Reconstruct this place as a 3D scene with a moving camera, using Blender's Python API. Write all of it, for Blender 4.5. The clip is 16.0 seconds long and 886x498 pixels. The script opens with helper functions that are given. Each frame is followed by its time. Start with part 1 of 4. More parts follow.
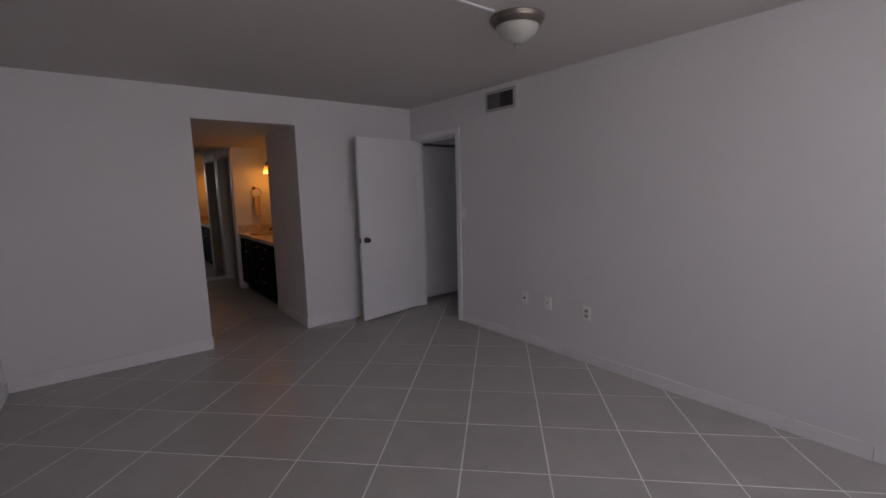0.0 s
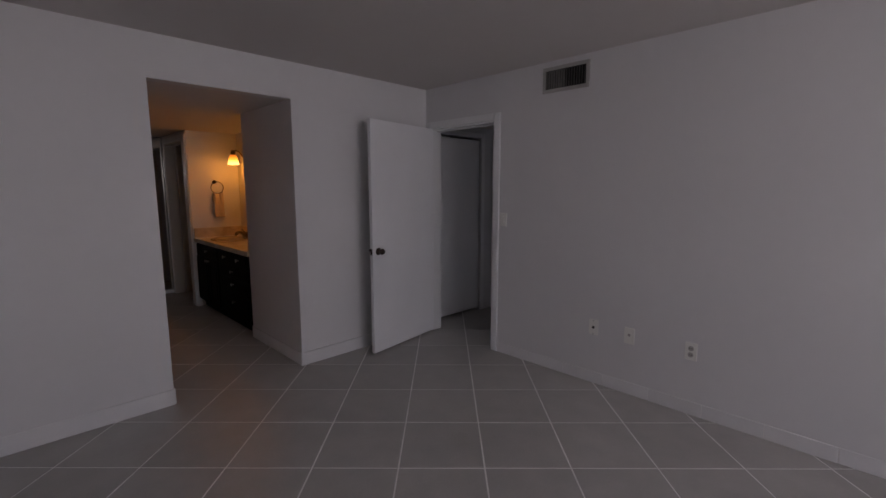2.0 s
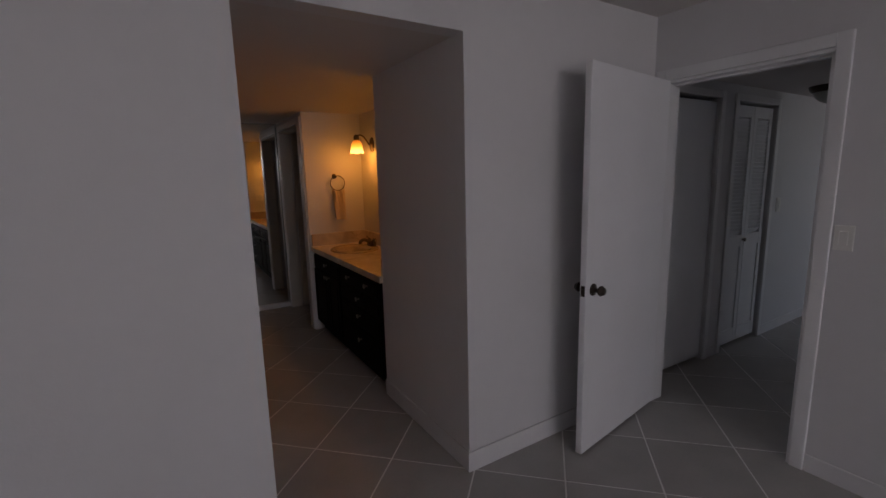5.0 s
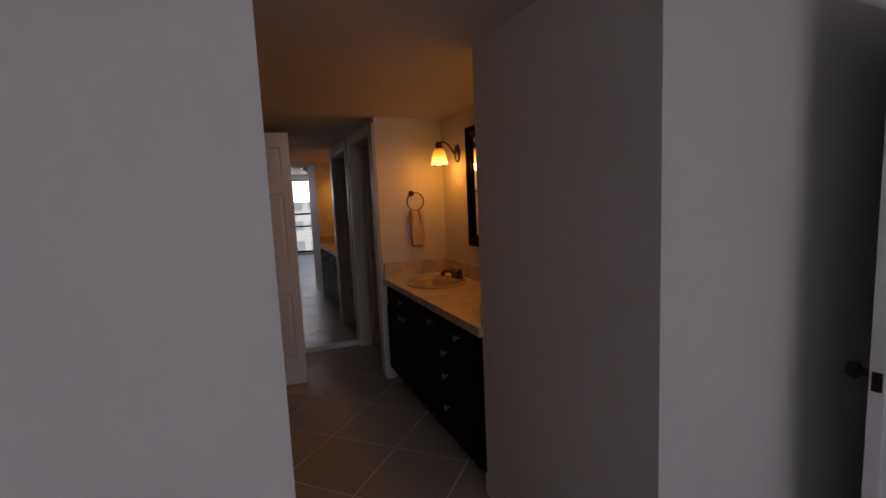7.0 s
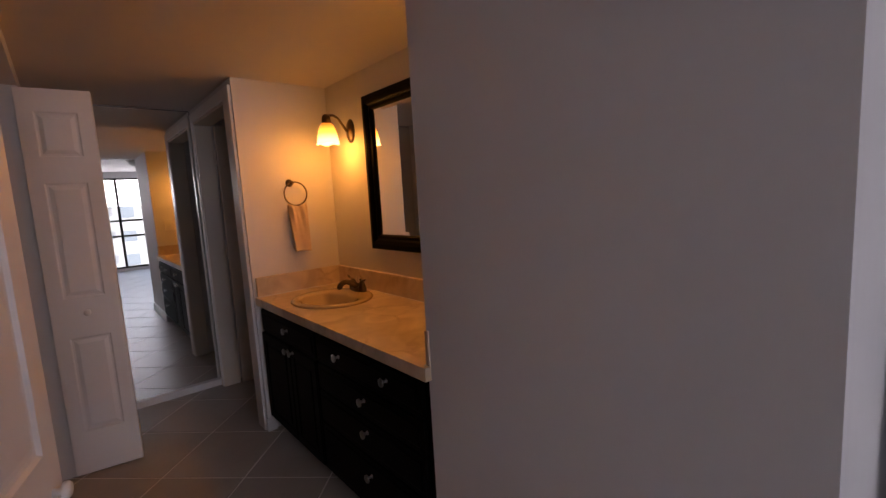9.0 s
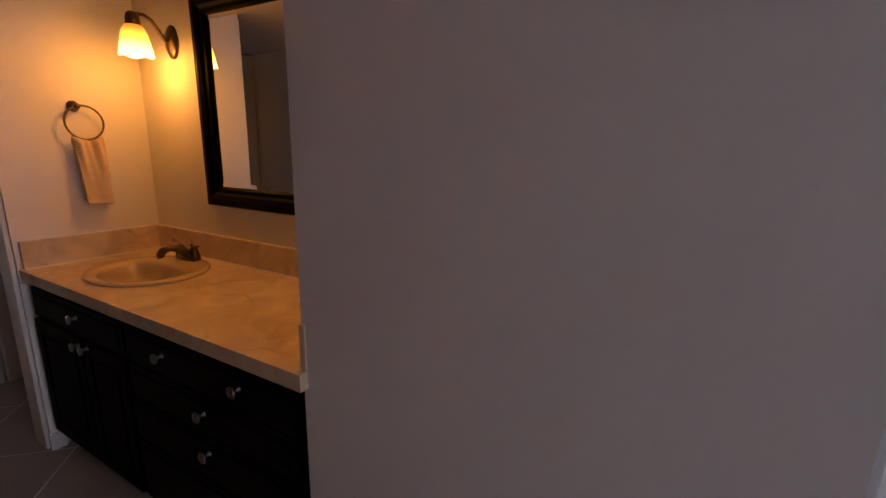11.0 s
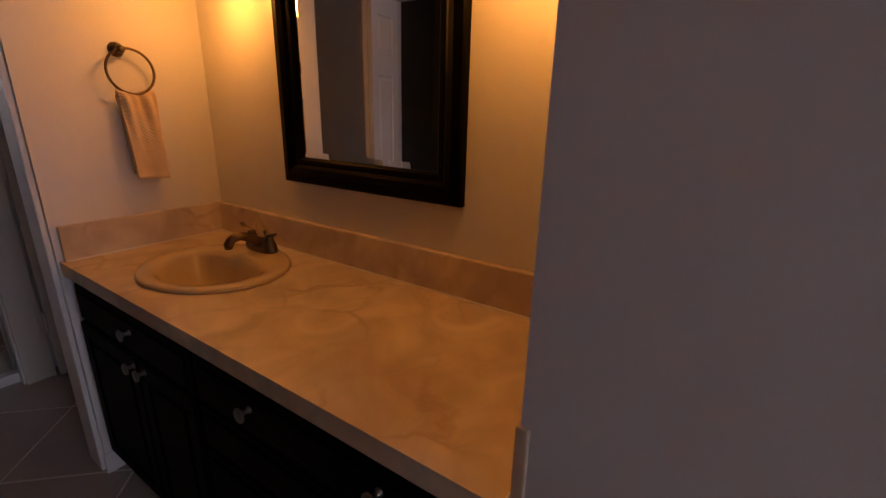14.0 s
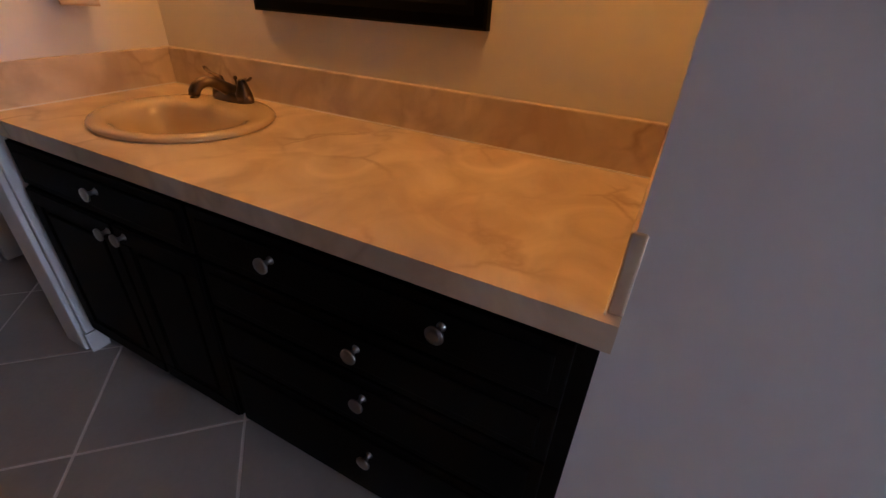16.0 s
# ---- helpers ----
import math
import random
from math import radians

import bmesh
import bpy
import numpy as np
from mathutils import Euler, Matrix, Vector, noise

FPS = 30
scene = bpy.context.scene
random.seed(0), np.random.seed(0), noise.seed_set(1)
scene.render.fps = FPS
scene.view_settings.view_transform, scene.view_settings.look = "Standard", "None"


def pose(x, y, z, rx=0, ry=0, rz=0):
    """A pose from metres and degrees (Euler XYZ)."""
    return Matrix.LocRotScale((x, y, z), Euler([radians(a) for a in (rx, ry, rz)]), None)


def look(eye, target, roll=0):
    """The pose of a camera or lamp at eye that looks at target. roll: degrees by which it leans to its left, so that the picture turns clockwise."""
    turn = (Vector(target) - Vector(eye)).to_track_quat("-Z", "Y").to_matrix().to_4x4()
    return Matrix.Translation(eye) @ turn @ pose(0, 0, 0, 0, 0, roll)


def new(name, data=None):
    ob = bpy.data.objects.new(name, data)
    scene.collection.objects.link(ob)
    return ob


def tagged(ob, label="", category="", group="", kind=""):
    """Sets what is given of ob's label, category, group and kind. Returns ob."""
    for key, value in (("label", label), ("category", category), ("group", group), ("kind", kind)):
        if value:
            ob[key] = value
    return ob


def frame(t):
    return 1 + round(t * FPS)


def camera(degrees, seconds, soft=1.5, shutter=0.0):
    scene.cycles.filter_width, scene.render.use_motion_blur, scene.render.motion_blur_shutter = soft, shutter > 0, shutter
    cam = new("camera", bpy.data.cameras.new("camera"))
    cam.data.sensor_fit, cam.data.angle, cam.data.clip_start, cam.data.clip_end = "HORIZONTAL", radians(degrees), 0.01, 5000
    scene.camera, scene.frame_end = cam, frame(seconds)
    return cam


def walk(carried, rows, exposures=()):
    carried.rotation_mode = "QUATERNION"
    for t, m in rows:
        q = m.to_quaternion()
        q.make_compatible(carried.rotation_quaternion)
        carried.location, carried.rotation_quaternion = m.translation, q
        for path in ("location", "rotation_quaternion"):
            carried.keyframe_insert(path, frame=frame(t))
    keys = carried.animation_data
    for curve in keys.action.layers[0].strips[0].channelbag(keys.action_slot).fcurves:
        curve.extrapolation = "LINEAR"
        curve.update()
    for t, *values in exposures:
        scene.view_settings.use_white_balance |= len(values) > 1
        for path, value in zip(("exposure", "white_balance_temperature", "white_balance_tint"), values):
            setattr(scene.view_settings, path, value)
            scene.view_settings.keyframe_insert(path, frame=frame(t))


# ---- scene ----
cam = camera(90.3, 16.0)
PATH = [
    (0, (0.796, 0.633, 1.49), (2.007, 2.2, 1.211), -1.4),
    (0.5, (0.822, 0.862, 1.444), (2.093, 2.383, 1.177), -1.0),
    (1, (0.796, 1.226, 1.458), (2.198, 2.628, 1.199), -0.3),
    (1.5, (0.824, 1.569, 1.469), (2.224, 2.969, 1.189), -0.2),
    (2, (0.815, 1.9, 1.478), (2.211, 3.305, 1.201), 0.0),
    (2.5, (0.836, 2.199, 1.492), (2.224, 3.605, 1.184), 0.0),
    (3, (0.990, 2.499, 1.49), (2.331, 3.946, 1.164), -0.3),
    (3.5, (1.063, 2.79, 1.481), (2.345, 4.288, 1.148), -0.5),
    (4, (1.063, 3.082, 1.501), (2.325, 4.595, 1.156), -0.4),
    (4.5, (1.147, 3.309, 1.501), (2.288, 4.917, 1.166), -1.0),
    (5, (1.275, 3.519, 1.529), (2.313, 5.196, 1.198), -1.4),
    (7.3, (1.525, 4.552, 1.457), (2.299, 6.381, 1.257), -2.7),
    (7.5, (1.546, 4.657, 1.444), (2.342, 6.479, 1.258), -2.6),
    (8, (1.551, 4.886, 1.435), (2.568, 6.592, 1.242), -3.6),
    (8.5, (1.589, 5.023, 1.411), (2.739, 6.643, 1.207), -4.0),
    (9, (1.617, 5.133, 1.411), (2.900, 6.645, 1.17), -3.3),
    (9.5, (1.654, 5.259, 1.402), (3.113, 6.592, 1.094), -2.6),
    (10, (1.679, 5.377, 1.387), (3.297, 6.463, 0.938), -1.9),
    (12.5, (1.954, 5.662, 1.4), (3.668, 6.596, 0.962), 1.9),
    (13, (1.983, 5.868, 1.399), (3.677, 6.831, 0.95), 1.9),
    (13.5, (1.999, 5.999, 1.402), (3.644, 7.047, 0.958), 1.8),
    (14, (2.008, 6.061, 1.365), (3.592, 7.129, 0.771), 1.3),
    (14.5, (2.000, 6.12, 1.311), (3.547, 7.154, 0.577), 0.7),
    (15, (2.013, 6.177, 1.278), (3.625, 7.065, 0.495), 2.3),
    (15.5, (1.976, 6.225, 1.251), (3.541, 7.037, 0.306), 2.6),
    (16, (1.964, 6.237, 1.215), (3.490, 7.006, 0.176), 2.8),
]
LIGHTNESS = [(0, 0.42, 6450, 14), (3.5, 0.32, 6450, 13), (5, 0.34, 6450, 12), (7.5, 0.50, 6350, 14), (8.5, 1.05, 6250, 17), (9, 1.40, 6200, 16), (10, 1.58, 6200, 16),
             (12.5, 1.18, 6250, 18), (13.5, 1.22, 6300, 19), (14, 1.2, 6000, 18), (14.5, 1.5, 5500, 14), (15.5, 1.88, 5050, 10), (16, 2.13, 5000, 7)]
walk(cam, [(t, look(eye, target, roll)) for t, eye, target, roll in PATH], LIGHTNESS)

# ---- world, sun, exposure ----
scene.view_settings.exposure = 1.6
scene.view_settings.use_white_balance = True
scene.view_settings.white_balance_temperature = 6500
scene.view_settings.white_balance_tint = 14
world = bpy.data.worlds.new("sky_world")
scene.world = world
world.use_nodes = True
wn, wl = world.node_tree.nodes, world.node_tree.links
sky = wn.new("ShaderNodeTexSky")
sky.sky_type = "NISHITA"
sky.sun_disc = False
sky.sun_elevation, sky.sun_rotation = radians(48), radians(-40)
sky.air_density, sky.dust_density = 1.0, 2.5
wn["Background"].inputs["Strength"].default_value = 0.15
wl.new(sky.outputs[0], wn["Background"].inputs["Color"])
sun = new("sun", bpy.data.lights.new("sun", "SUN"))
sun.data.energy, sun.data.angle, sun.data.color = 2.5, radians(0.6), (1.0, 0.95, 0.88)
sun.matrix_world = look((0, 0, 0), (0.5, -0.75, -1.0))

day = new("window_daylight", bpy.data.lights.new("window_daylight", "AREA"))
day.data.shape, day.data.size, day.data.size_y = "RECTANGLE", 3.06, 0.66
day.data.energy, day.data.color = 15.5, (1.0, 0.93, 0.95)
day.matrix_world = look((1.95, -0.80, 1.93), (1.95, 0.2, 1.70))

far_day = new("living_daylight", bpy.data.lights.new("living_daylight", "AREA"))
far_day.data.shape, far_day.data.size, far_day.data.size_y = "RECTANGLE", 1.7, 1.8
far_day.data.energy, far_day.data.color = 4.0, (1.0, 0.93, 0.86)
far_day.matrix_world = look((8.3, 1.62, 1.45), (8.3, 3.0, 1.45))

# ---- sizes ----
XW, XE = 0.09, 3.887          # bedroom west and east faces
YS, YN = -0.60, 5.228         # window wall and north face
H = 2.43                      # bedroom ceiling
HL = 2.155                    # dressing area and hall ceiling
XL, XR = 1.521, 2.465         # dressing passage, west and east faces
YV0, YV1 = 6.226, 7.900        # vanity alcove
XB = 3.02                     # alcove back face
XJ = 2.435                    # west face of the end wall
YM = 8.955                    # mirror at the passage end
PITCH = 0.46


# ---- materials ----
def material(name, color, rough=0.5, metal=0.0, coat=0.0, var=0.0, scale=3.0, bump=0.0, bump_scale=60.0, rough_var=0.0,
             spec=0.5, random_tone=0.0):
    m = bpy.data.materials.new(name)
    m.use_nodes = True
    nodes, links = m.node_tree.nodes, m.node_tree.links
    b = nodes["Principled BSDF"]
    b.inputs["Base Color"].default_value = (*color, 1)
    b.inputs["Roughness"].default_value = rough
    b.inputs["Metallic"].default_value = metal
    b.inputs["Coat Weight"].default_value = coat
    b.inputs["Specular IOR Level"].default_value = spec
    coords = nodes.new("ShaderNodeTexCoord")
    src = coords.outputs["Object"]
    if random_tone:
        info = nodes.new("ShaderNodeObjectInfo")
        add = nodes.new("ShaderNodeVectorMath")
        add.operation = "MULTIPLY_ADD"
        comb = nodes.new("ShaderNodeCombineXYZ")
        for k in range(3):
            links.new(info.outputs["Random"], comb.inputs[k])
        links.new(comb.outputs[0], add.inputs[0])
        add.inputs[1].default_value = (37, 53, 71)
        links.new(src, add.inputs[2])
        src = add.outputs[0]
    out_color = None
    if var:
        tex = nodes.new("ShaderNodeTexNoise")
        tex.inputs["Scale"].default_value = scale
        tex.inputs["Detail"].default_value = 5
        fine = nodes.new("ShaderNodeTexNoise")
        fine.inputs["Scale"].default_value = scale * 14
        fine.inputs["Detail"].default_value = 4
        links.new(src, tex.inputs["Vector"])
        links.new(src, fine.inputs["Vector"])
        mixf = nodes.new("ShaderNodeMath")
        mixf.operation = "MULTIPLY_ADD"
        links.new(fine.outputs["Fac"], mixf.inputs[0])
        mixf.inputs[1].default_value = 0.35
        links.new(tex.outputs["Fac"], mixf.inputs[2])
        ramp = nodes.new("ShaderNodeMapRange")
        ramp.inputs["From Min"].default_value, ramp.inputs["From Max"].default_value = 0.4, 0.95
        ramp.inputs["To Min"].default_value, ramp.inputs["To Max"].default_value = 1 - var, 1 + var
        links.new(mixf.outputs[0], ramp.inputs["Value"])
        mul = nodes.new("ShaderNodeVectorMath")
        mul.operation = "SCALE"
        mul.inputs[0].default_value = color
        links.new(ramp.outputs[0], mul.inputs["Scale"])
        out_color = mul.outputs[0]
        if random_tone:
            rr = nodes.new("ShaderNodeMapRange")
            rr.inputs["To Min"].default_value, rr.inputs["To Max"].default_value = 1 - random_tone, 1 + random_tone
            links.new(info.outputs["Random"], rr.inputs["Value"])
            mul2 = nodes.new("ShaderNodeVectorMath")
            mul2.operation = "SCALE"
            links.new(out_color, mul2.inputs[0])
            links.new(rr.outputs[0], mul2.inputs["Scale"])
            out_color = mul2.outputs[0]
        links.new(out_color, b.inputs["Base Color"])
        if rough_var:
            r2 = nodes.new("ShaderNodeMapRange")
            r2.inputs["From Min"].default_value, r2.inputs["From Max"].default_value = 0.4, 0.95
            r2.inputs["To Min"].default_value, r2.inputs["To Max"].default_value = rough - rough_var, rough + rough_var
            links.new(mixf.outputs[0], r2.inputs["Value"])
            links.new(r2.outputs[0], b.inputs["Roughness"])
    if bump:
        t = nodes.new("ShaderNodeTexNoise")
        t.inputs["Scale"].default_value = bump_scale
        t.inputs["Detail"].default_value = 3
        links.new(src, t.inputs["Vector"])
        bp = nodes.new("ShaderNodeBump")
        bp.inputs["Strength"].default_value = bump
        bp.inputs["Distance"].default_value = 0.002
        links.new(t.outputs["Fac"], bp.inputs["Height"])
        links.new(bp.outputs[0], b.inputs["Normal"])
    return m


M_WALL = material("wall_paint", (0.70, 0.69, 0.70), 0.6, var=0.03, scale=1.2, bump=0.25, bump_scale=90)
M_SATIN = material("satin_wall_paint", (0.70, 0.68, 0.64), 0.19, var=0.04, scale=1.6, bump=0.06, bump_scale=45)
M_CEIL = material("ceiling_paint", (0.66, 0.62, 0.60), 0.8, var=0.03, scale=1.0, bump=0.35, bump_scale=70)
M_TRIM = material("gloss_trim_paint", (0.80, 0.80, 0.81), 0.35, var=0.03, scale=4, bump=0.1, bump_scale=30)
M_DOOR = material("door_paint", (0.82, 0.82, 0.84), 0.38, var=0.03, scale=3, bump=0.12, bump_scale=40)
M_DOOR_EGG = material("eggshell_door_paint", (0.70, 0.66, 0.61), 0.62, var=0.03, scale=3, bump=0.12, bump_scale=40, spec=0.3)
M_TILE = material("floor_tile_ceramic", (0.41, 0.395, 0.38), 0.36, var=0.10, scale=5, bump=0.25, bump_scale=25, rough_var=0.06,
                  random_tone=0.04)
M_GROUT = material("grout", (0.86, 0.84, 0.83), 0.85, var=0.12, scale=6, bump=0.4, bump_scale=200)
M_BASE = material("baseboard_tile", (0.74, 0.73, 0.74), 0.35, var=0.05, scale=5, bump=0.1, bump_scale=25, random_tone=0.03)
M_ESPRESSO = material("espresso_lacquer", (0.0022, 0.0018, 0.0016), 0.55, var=0.3, scale=6, bump=0.1, bump_scale=40, spec=0.06)
M_BLACK = material("black_frame_lacquer", (0.002, 0.0017, 0.0015), 0.38, spec=0.045)
M_BRONZE = material("oil_rubbed_bronze", (0.045, 0.032, 0.025), 0.35, metal=0.7, var=0.2, scale=20)
M_BRASS = material("aged_bronze", (0.155, 0.115, 0.08), 0.30, metal=1.0, var=0.2, scale=25)
M_PEWTER = material("brushed_pewter", (0.30, 0.27, 0.24), 0.36, metal=1.0, var=0.1, scale=20)
M_CHROME = material("satin_chrome", (0.28, 0.27, 0.255), 0.33, metal=1.0)
M_SINK = material("bisque_porcelain", (0.54, 0.42, 0.25), 0.14, coat=0.5)
M_PLATE = material("plate_plastic", (0.80, 0.79, 0.76), 0.4)
M_DARKHOLE = material("socket_dark", (0.03, 0.03, 0.03), 0.6)
M_ALU = material("dark_anodised_frame", (0.035, 0.033, 0.032), 0.4, metal=0.6)
# near-black base colour stands in for the shade inside the closet
M_CLOSET_SHADE = material("closet_painted_shade", (0.02, 0.017, 0.014), 0.7, var=0.3, scale=4, bump=0.1, bump_scale=60)
M_VANE = material("vane_metal", (0.12, 0.115, 0.11), 0.55, var=0.1, scale=10)
M_VENT = material("vent_metal", (0.42, 0.40, 0.39), 0.5, var=0.08, scale=10)
M_DUCT = material("duct_painted_shade", (0.03, 0.03, 0.03), 0.8)
M_FACADE = material("facade_stucco", (0.60, 0.575, 0.56), 0.8, var=0.05, scale=0.3)
M_FWIN = material("facade_glass", (0.30, 0.33, 0.37), 0.3)
M_GROUND = material("city_ground", (0.16, 0.17, 0.14), 0.9, var=0.4, scale=0.05)
M_TOWEL = material("towel_cotton", (0.60, 0.47, 0.34), 0.95, var=0.06, scale=30)


def towel_weave(m):
    nodes, links = m.node_tree.nodes, m.node_tree.links
    c = nodes.new("ShaderNodeTexCoord")
    w = nodes.new("ShaderNodeTexWave")
    w.wave_type, w.bands_direction = "BANDS", "DIAGONAL"
    w.inputs["Scale"].default_value = 50
    w.inputs["Distortion"].default_value = 2.5
    w.inputs["Detail Scale"].default_value = 6
    links.new(c.outputs["Object"], w.inputs["Vector"])
    sep = nodes.new("ShaderNodeSeparateXYZ")
    links.new(c.outputs["Object"], sep.inputs[0])
    hem = nodes.new("ShaderNodeMapRange")
    hem.inputs["From Min"].default_value, hem.inputs["From Max"].default_value = -0.205, -0.198
    links.new(sep.outputs["Z"], hem.inputs["Value"])
    mul = nodes.new("ShaderNodeMath")
    mul.operation = "MULTIPLY"
    links.new(w.outputs["Fac"], mul.inputs[0])
    links.new(hem.outputs[0], mul.inputs[1])
    bp = nodes.new("ShaderNodeBump")
    bp.inputs["Strength"].default_value, bp.inputs["Distance"].default_value = 0.5, 0.002
    links.new(mul.outputs[0], bp.inputs["Height"])
    links.new(bp.outputs[0], nodes["Principled BSDF"].inputs["Normal"])


towel_weave(M_TOWEL)


def marble():
    m = bpy.data.materials.new("cultured_marble")
    m.use_nodes = True
    nodes, links = m.node_tree.nodes, m.node_tree.links
    b = nodes["Principled BSDF"]
    b.inputs["Roughness"].default_value = 0.33
    c = nodes.new("ShaderNodeTexCoord")
    warp = nodes.new("ShaderNodeTexNoise")
    warp.inputs["Scale"].default_value, warp.inputs["Detail"].default_value = 3.2, 6
    links.new(c.outputs["Object"], warp.inputs["Vector"])
    mixv = nodes.new("ShaderNodeVectorMath")
    mixv.operation = "MULTIPLY_ADD"
    mixv.inputs[1].default_value = (0.35, 0.35, 0.35)
    links.new(warp.outputs["Color"], mixv.inputs[0])
    links.new(c.outputs["Object"], mixv.inputs[2])
    vor = nodes.new("ShaderNodeTexVoronoi")
    vor.feature = "DISTANCE_TO_EDGE"
    vor.inputs["Scale"].default_value = 4.2
    links.new(mixv.outputs[0], vor.inputs["Vector"])
    vein = nodes.new("ShaderNodeMapRange")
    vein.inputs["From Min"].default_value, vein.inputs["From Max"].default_value = 0.0, 0.055
    vein.inputs["To Min"].default_value, vein.inputs["To Max"].default_value = 1.0, 0.0
    links.new(vor.outputs["Distance"], vein.inputs["Value"])
    gate = nodes.new("ShaderNodeTexNoise")
    gate.inputs["Scale"].default_value, gate.inputs["Detail"].default_value = 4.0, 3
    links.new(c.outputs["Object"], gate.inputs["Vector"])
    gr = nodes.new("ShaderNodeMapRange")
    gr.inputs["From Min"].default_value, gr.inputs["From Max"].default_value = 0.45, 0.66
    links.new(gate.outputs["Fac"], gr.inputs["Value"])
    mulv = nodes.new("ShaderNodeMath")
    mulv.operation = "MULTIPLY"
    links.new(vein.outputs[0], mulv.inputs[0])
    links.new(gr.outputs[0], mulv.inputs[1])
    cloud = nodes.new("ShaderNodeTexNoise")
    cloud.inputs["Scale"].default_value, cloud.inputs["Detail"].default_value = 5.0, 6
    cloud.inputs["Distortion"].default_value = 1.2
    links.new(c.outputs["Object"], cloud.inputs["Vector"])
    cr = nodes.new("ShaderNodeValToRGB")
    cr.color_ramp.elements[0].position, cr.color_ramp.elements[0].color = 0.35, (0.49, 0.385, 0.275, 1)
    cr.color_ramp.elements[1].position, cr.color_ramp.elements[1].color = 0.68, (0.71, 0.595, 0.45, 1)
    links.new(cloud.outputs["Fac"], cr.inputs["Fac"])
    mx = nodes.new("ShaderNodeMix")
    mx.data_type = "RGBA"
    links.new(mulv.outputs[0], mx.inputs["Factor"])
    links.new(cr.outputs[0], mx.inputs["A"])
    mx.inputs["B"].default_value = (0.41, 0.30, 0.20, 1)
    links.new(mx.outputs["Result"], b.inputs["Base Color"])
    return m


M_MARBLE = marble()


def emission(name, color, strength):
    m = bpy.data.materials.new(name)
    m.use_nodes = True
    b = m.node_tree.nodes["Principled BSDF"]
    b.inputs["Base Color"].default_value = (0.8, 0.7, 0.55, 1)
    b.inputs["Roughness"].default_value = 0.3
    b.inputs["Emission Color"].default_value = (*color, 1)
    b.inputs["Emission Strength"].default_value = strength
    return m


M_SHADE = emission("lit_glass_shade", (1.0, 0.42, 0.06), 2.2)
n_, l_ = M_SHADE.node_tree.nodes, M_SHADE.node_tree.links
tc_, sep_, mr_, cr_ = n_.new("ShaderNodeTexCoord"), n_.new("ShaderNodeSeparateXYZ"), n_.new("ShaderNodeMapRange"), n_.new("ShaderNodeValToRGB")
l_.new(tc_.outputs["Object"], sep_.inputs[0])
l_.new(sep_.outputs["Z"], mr_.inputs["Value"])
mr_.inputs["From Min"].default_value, mr_.inputs["From Max"].default_value = -0.075, 0.035
l_.new(mr_.outputs[0], cr_.inputs["Fac"])
cr_.color_ramp.elements[0].position, cr_.color_ramp.elements[0].color = 0.12, (1.0, 0.52, 0.13, 1)
cr_.color_ramp.elements[1].position, cr_.color_ramp.elements[1].color = 0.95, (0.22, 0.05, 0.003, 1)
mid_ = cr_.color_ramp.elements.new(0.5)
mid_.color = (0.70, 0.25, 0.02, 1)
l_.new(cr_.outputs[0], n_["Principled BSDF"].inputs["Emission Color"])
n_["Principled BSDF"].inputs["Base Color"].default_value = (0.35, 0.2, 0.08, 1)
M_SHADE_LOW = emission("lit_glass_shade_hot", (1.0, 0.62, 0.22), 3.2)


def glass(name, color=(1, 1, 1)):
    m = bpy.data.materials.new(name)
    m.use_nodes = True
    b = m.node_tree.nodes["Principled BSDF"]
    b.inputs["Base Color"].default_value = (*color, 1)
    b.inputs["Transmission Weight"].default_value = 1
    b.inputs["Roughness"].default_value = 0
    b.inputs["IOR"].default_value = 1.45
    return m


M_GLASS = glass("window_glass")
M_MIRROR = material("silvered_mirror", (0.86, 0.88, 0.87), 0.0, metal=1.0)
M_FROST = material("frosted_bowl_glass", (0.50, 0.50, 0.46), 0.3, var=0.08, scale=12)
M_SLOT = material("shadow_gap", (0.01, 0.01, 0.01), 0.9)


# ---- building helpers ----
def mesh_object(name, bm, mat, parent=None, label="", smooth=False, kind="", category="", group=""):
    me = bpy.data.meshes.new(name)
    bmesh.ops.recalc_face_normals(bm, faces=bm.faces)
    bm.to_mesh(me)
    bm.free()
    me.materials.append(mat)
    if smooth:
        me.polygons.foreach_set("use_smooth", [True] * len(me.polygons))
    ob = new(name, me)
    if parent:
        ob.parent = parent
    return tagged(ob, label, category, group, kind)


def part(name, bm, mat, parent, label="", smooth=False):
    return mesh_object(name, bm, mat, parent, label, smooth)


def thing(name, place, label, category, group="", rz=0.0):
    ob = new(name)
    ob.empty_display_size = 0.1
    ob.matrix_world = pose(*place, 0, 0, rz)
    return tagged(ob, label, category, group)


def box(bm, x0, x1, y0, y1, z0, z1, bevel=0.0, seg=1):
    vs = [bm.verts.new((x, y, z)) for x in (x0, x1) for y in (y0, y1) for z in (z0, z1)]
    fs = [bm.faces.new([vs[i] for i in q]) for q in
          ((0, 1, 3, 2), (4, 6, 7, 5), (0, 4, 5, 1), (2, 3, 7, 6), (0, 2, 6, 4), (1, 5, 7, 3))]
    if bevel:
        edges = list({e for f in fs for e in f.edges})
        bmesh.ops.bevel(bm, geom=edges, offset=bevel, segments=seg, affect="EDGES", profile=0.5)
    return bm


def B(x0, x1, y0, y1, z0, z1, bevel=0.0, seg=1):
    return box(bmesh.new(), x0, x1, y0, y1, z0, z1, bevel, seg)


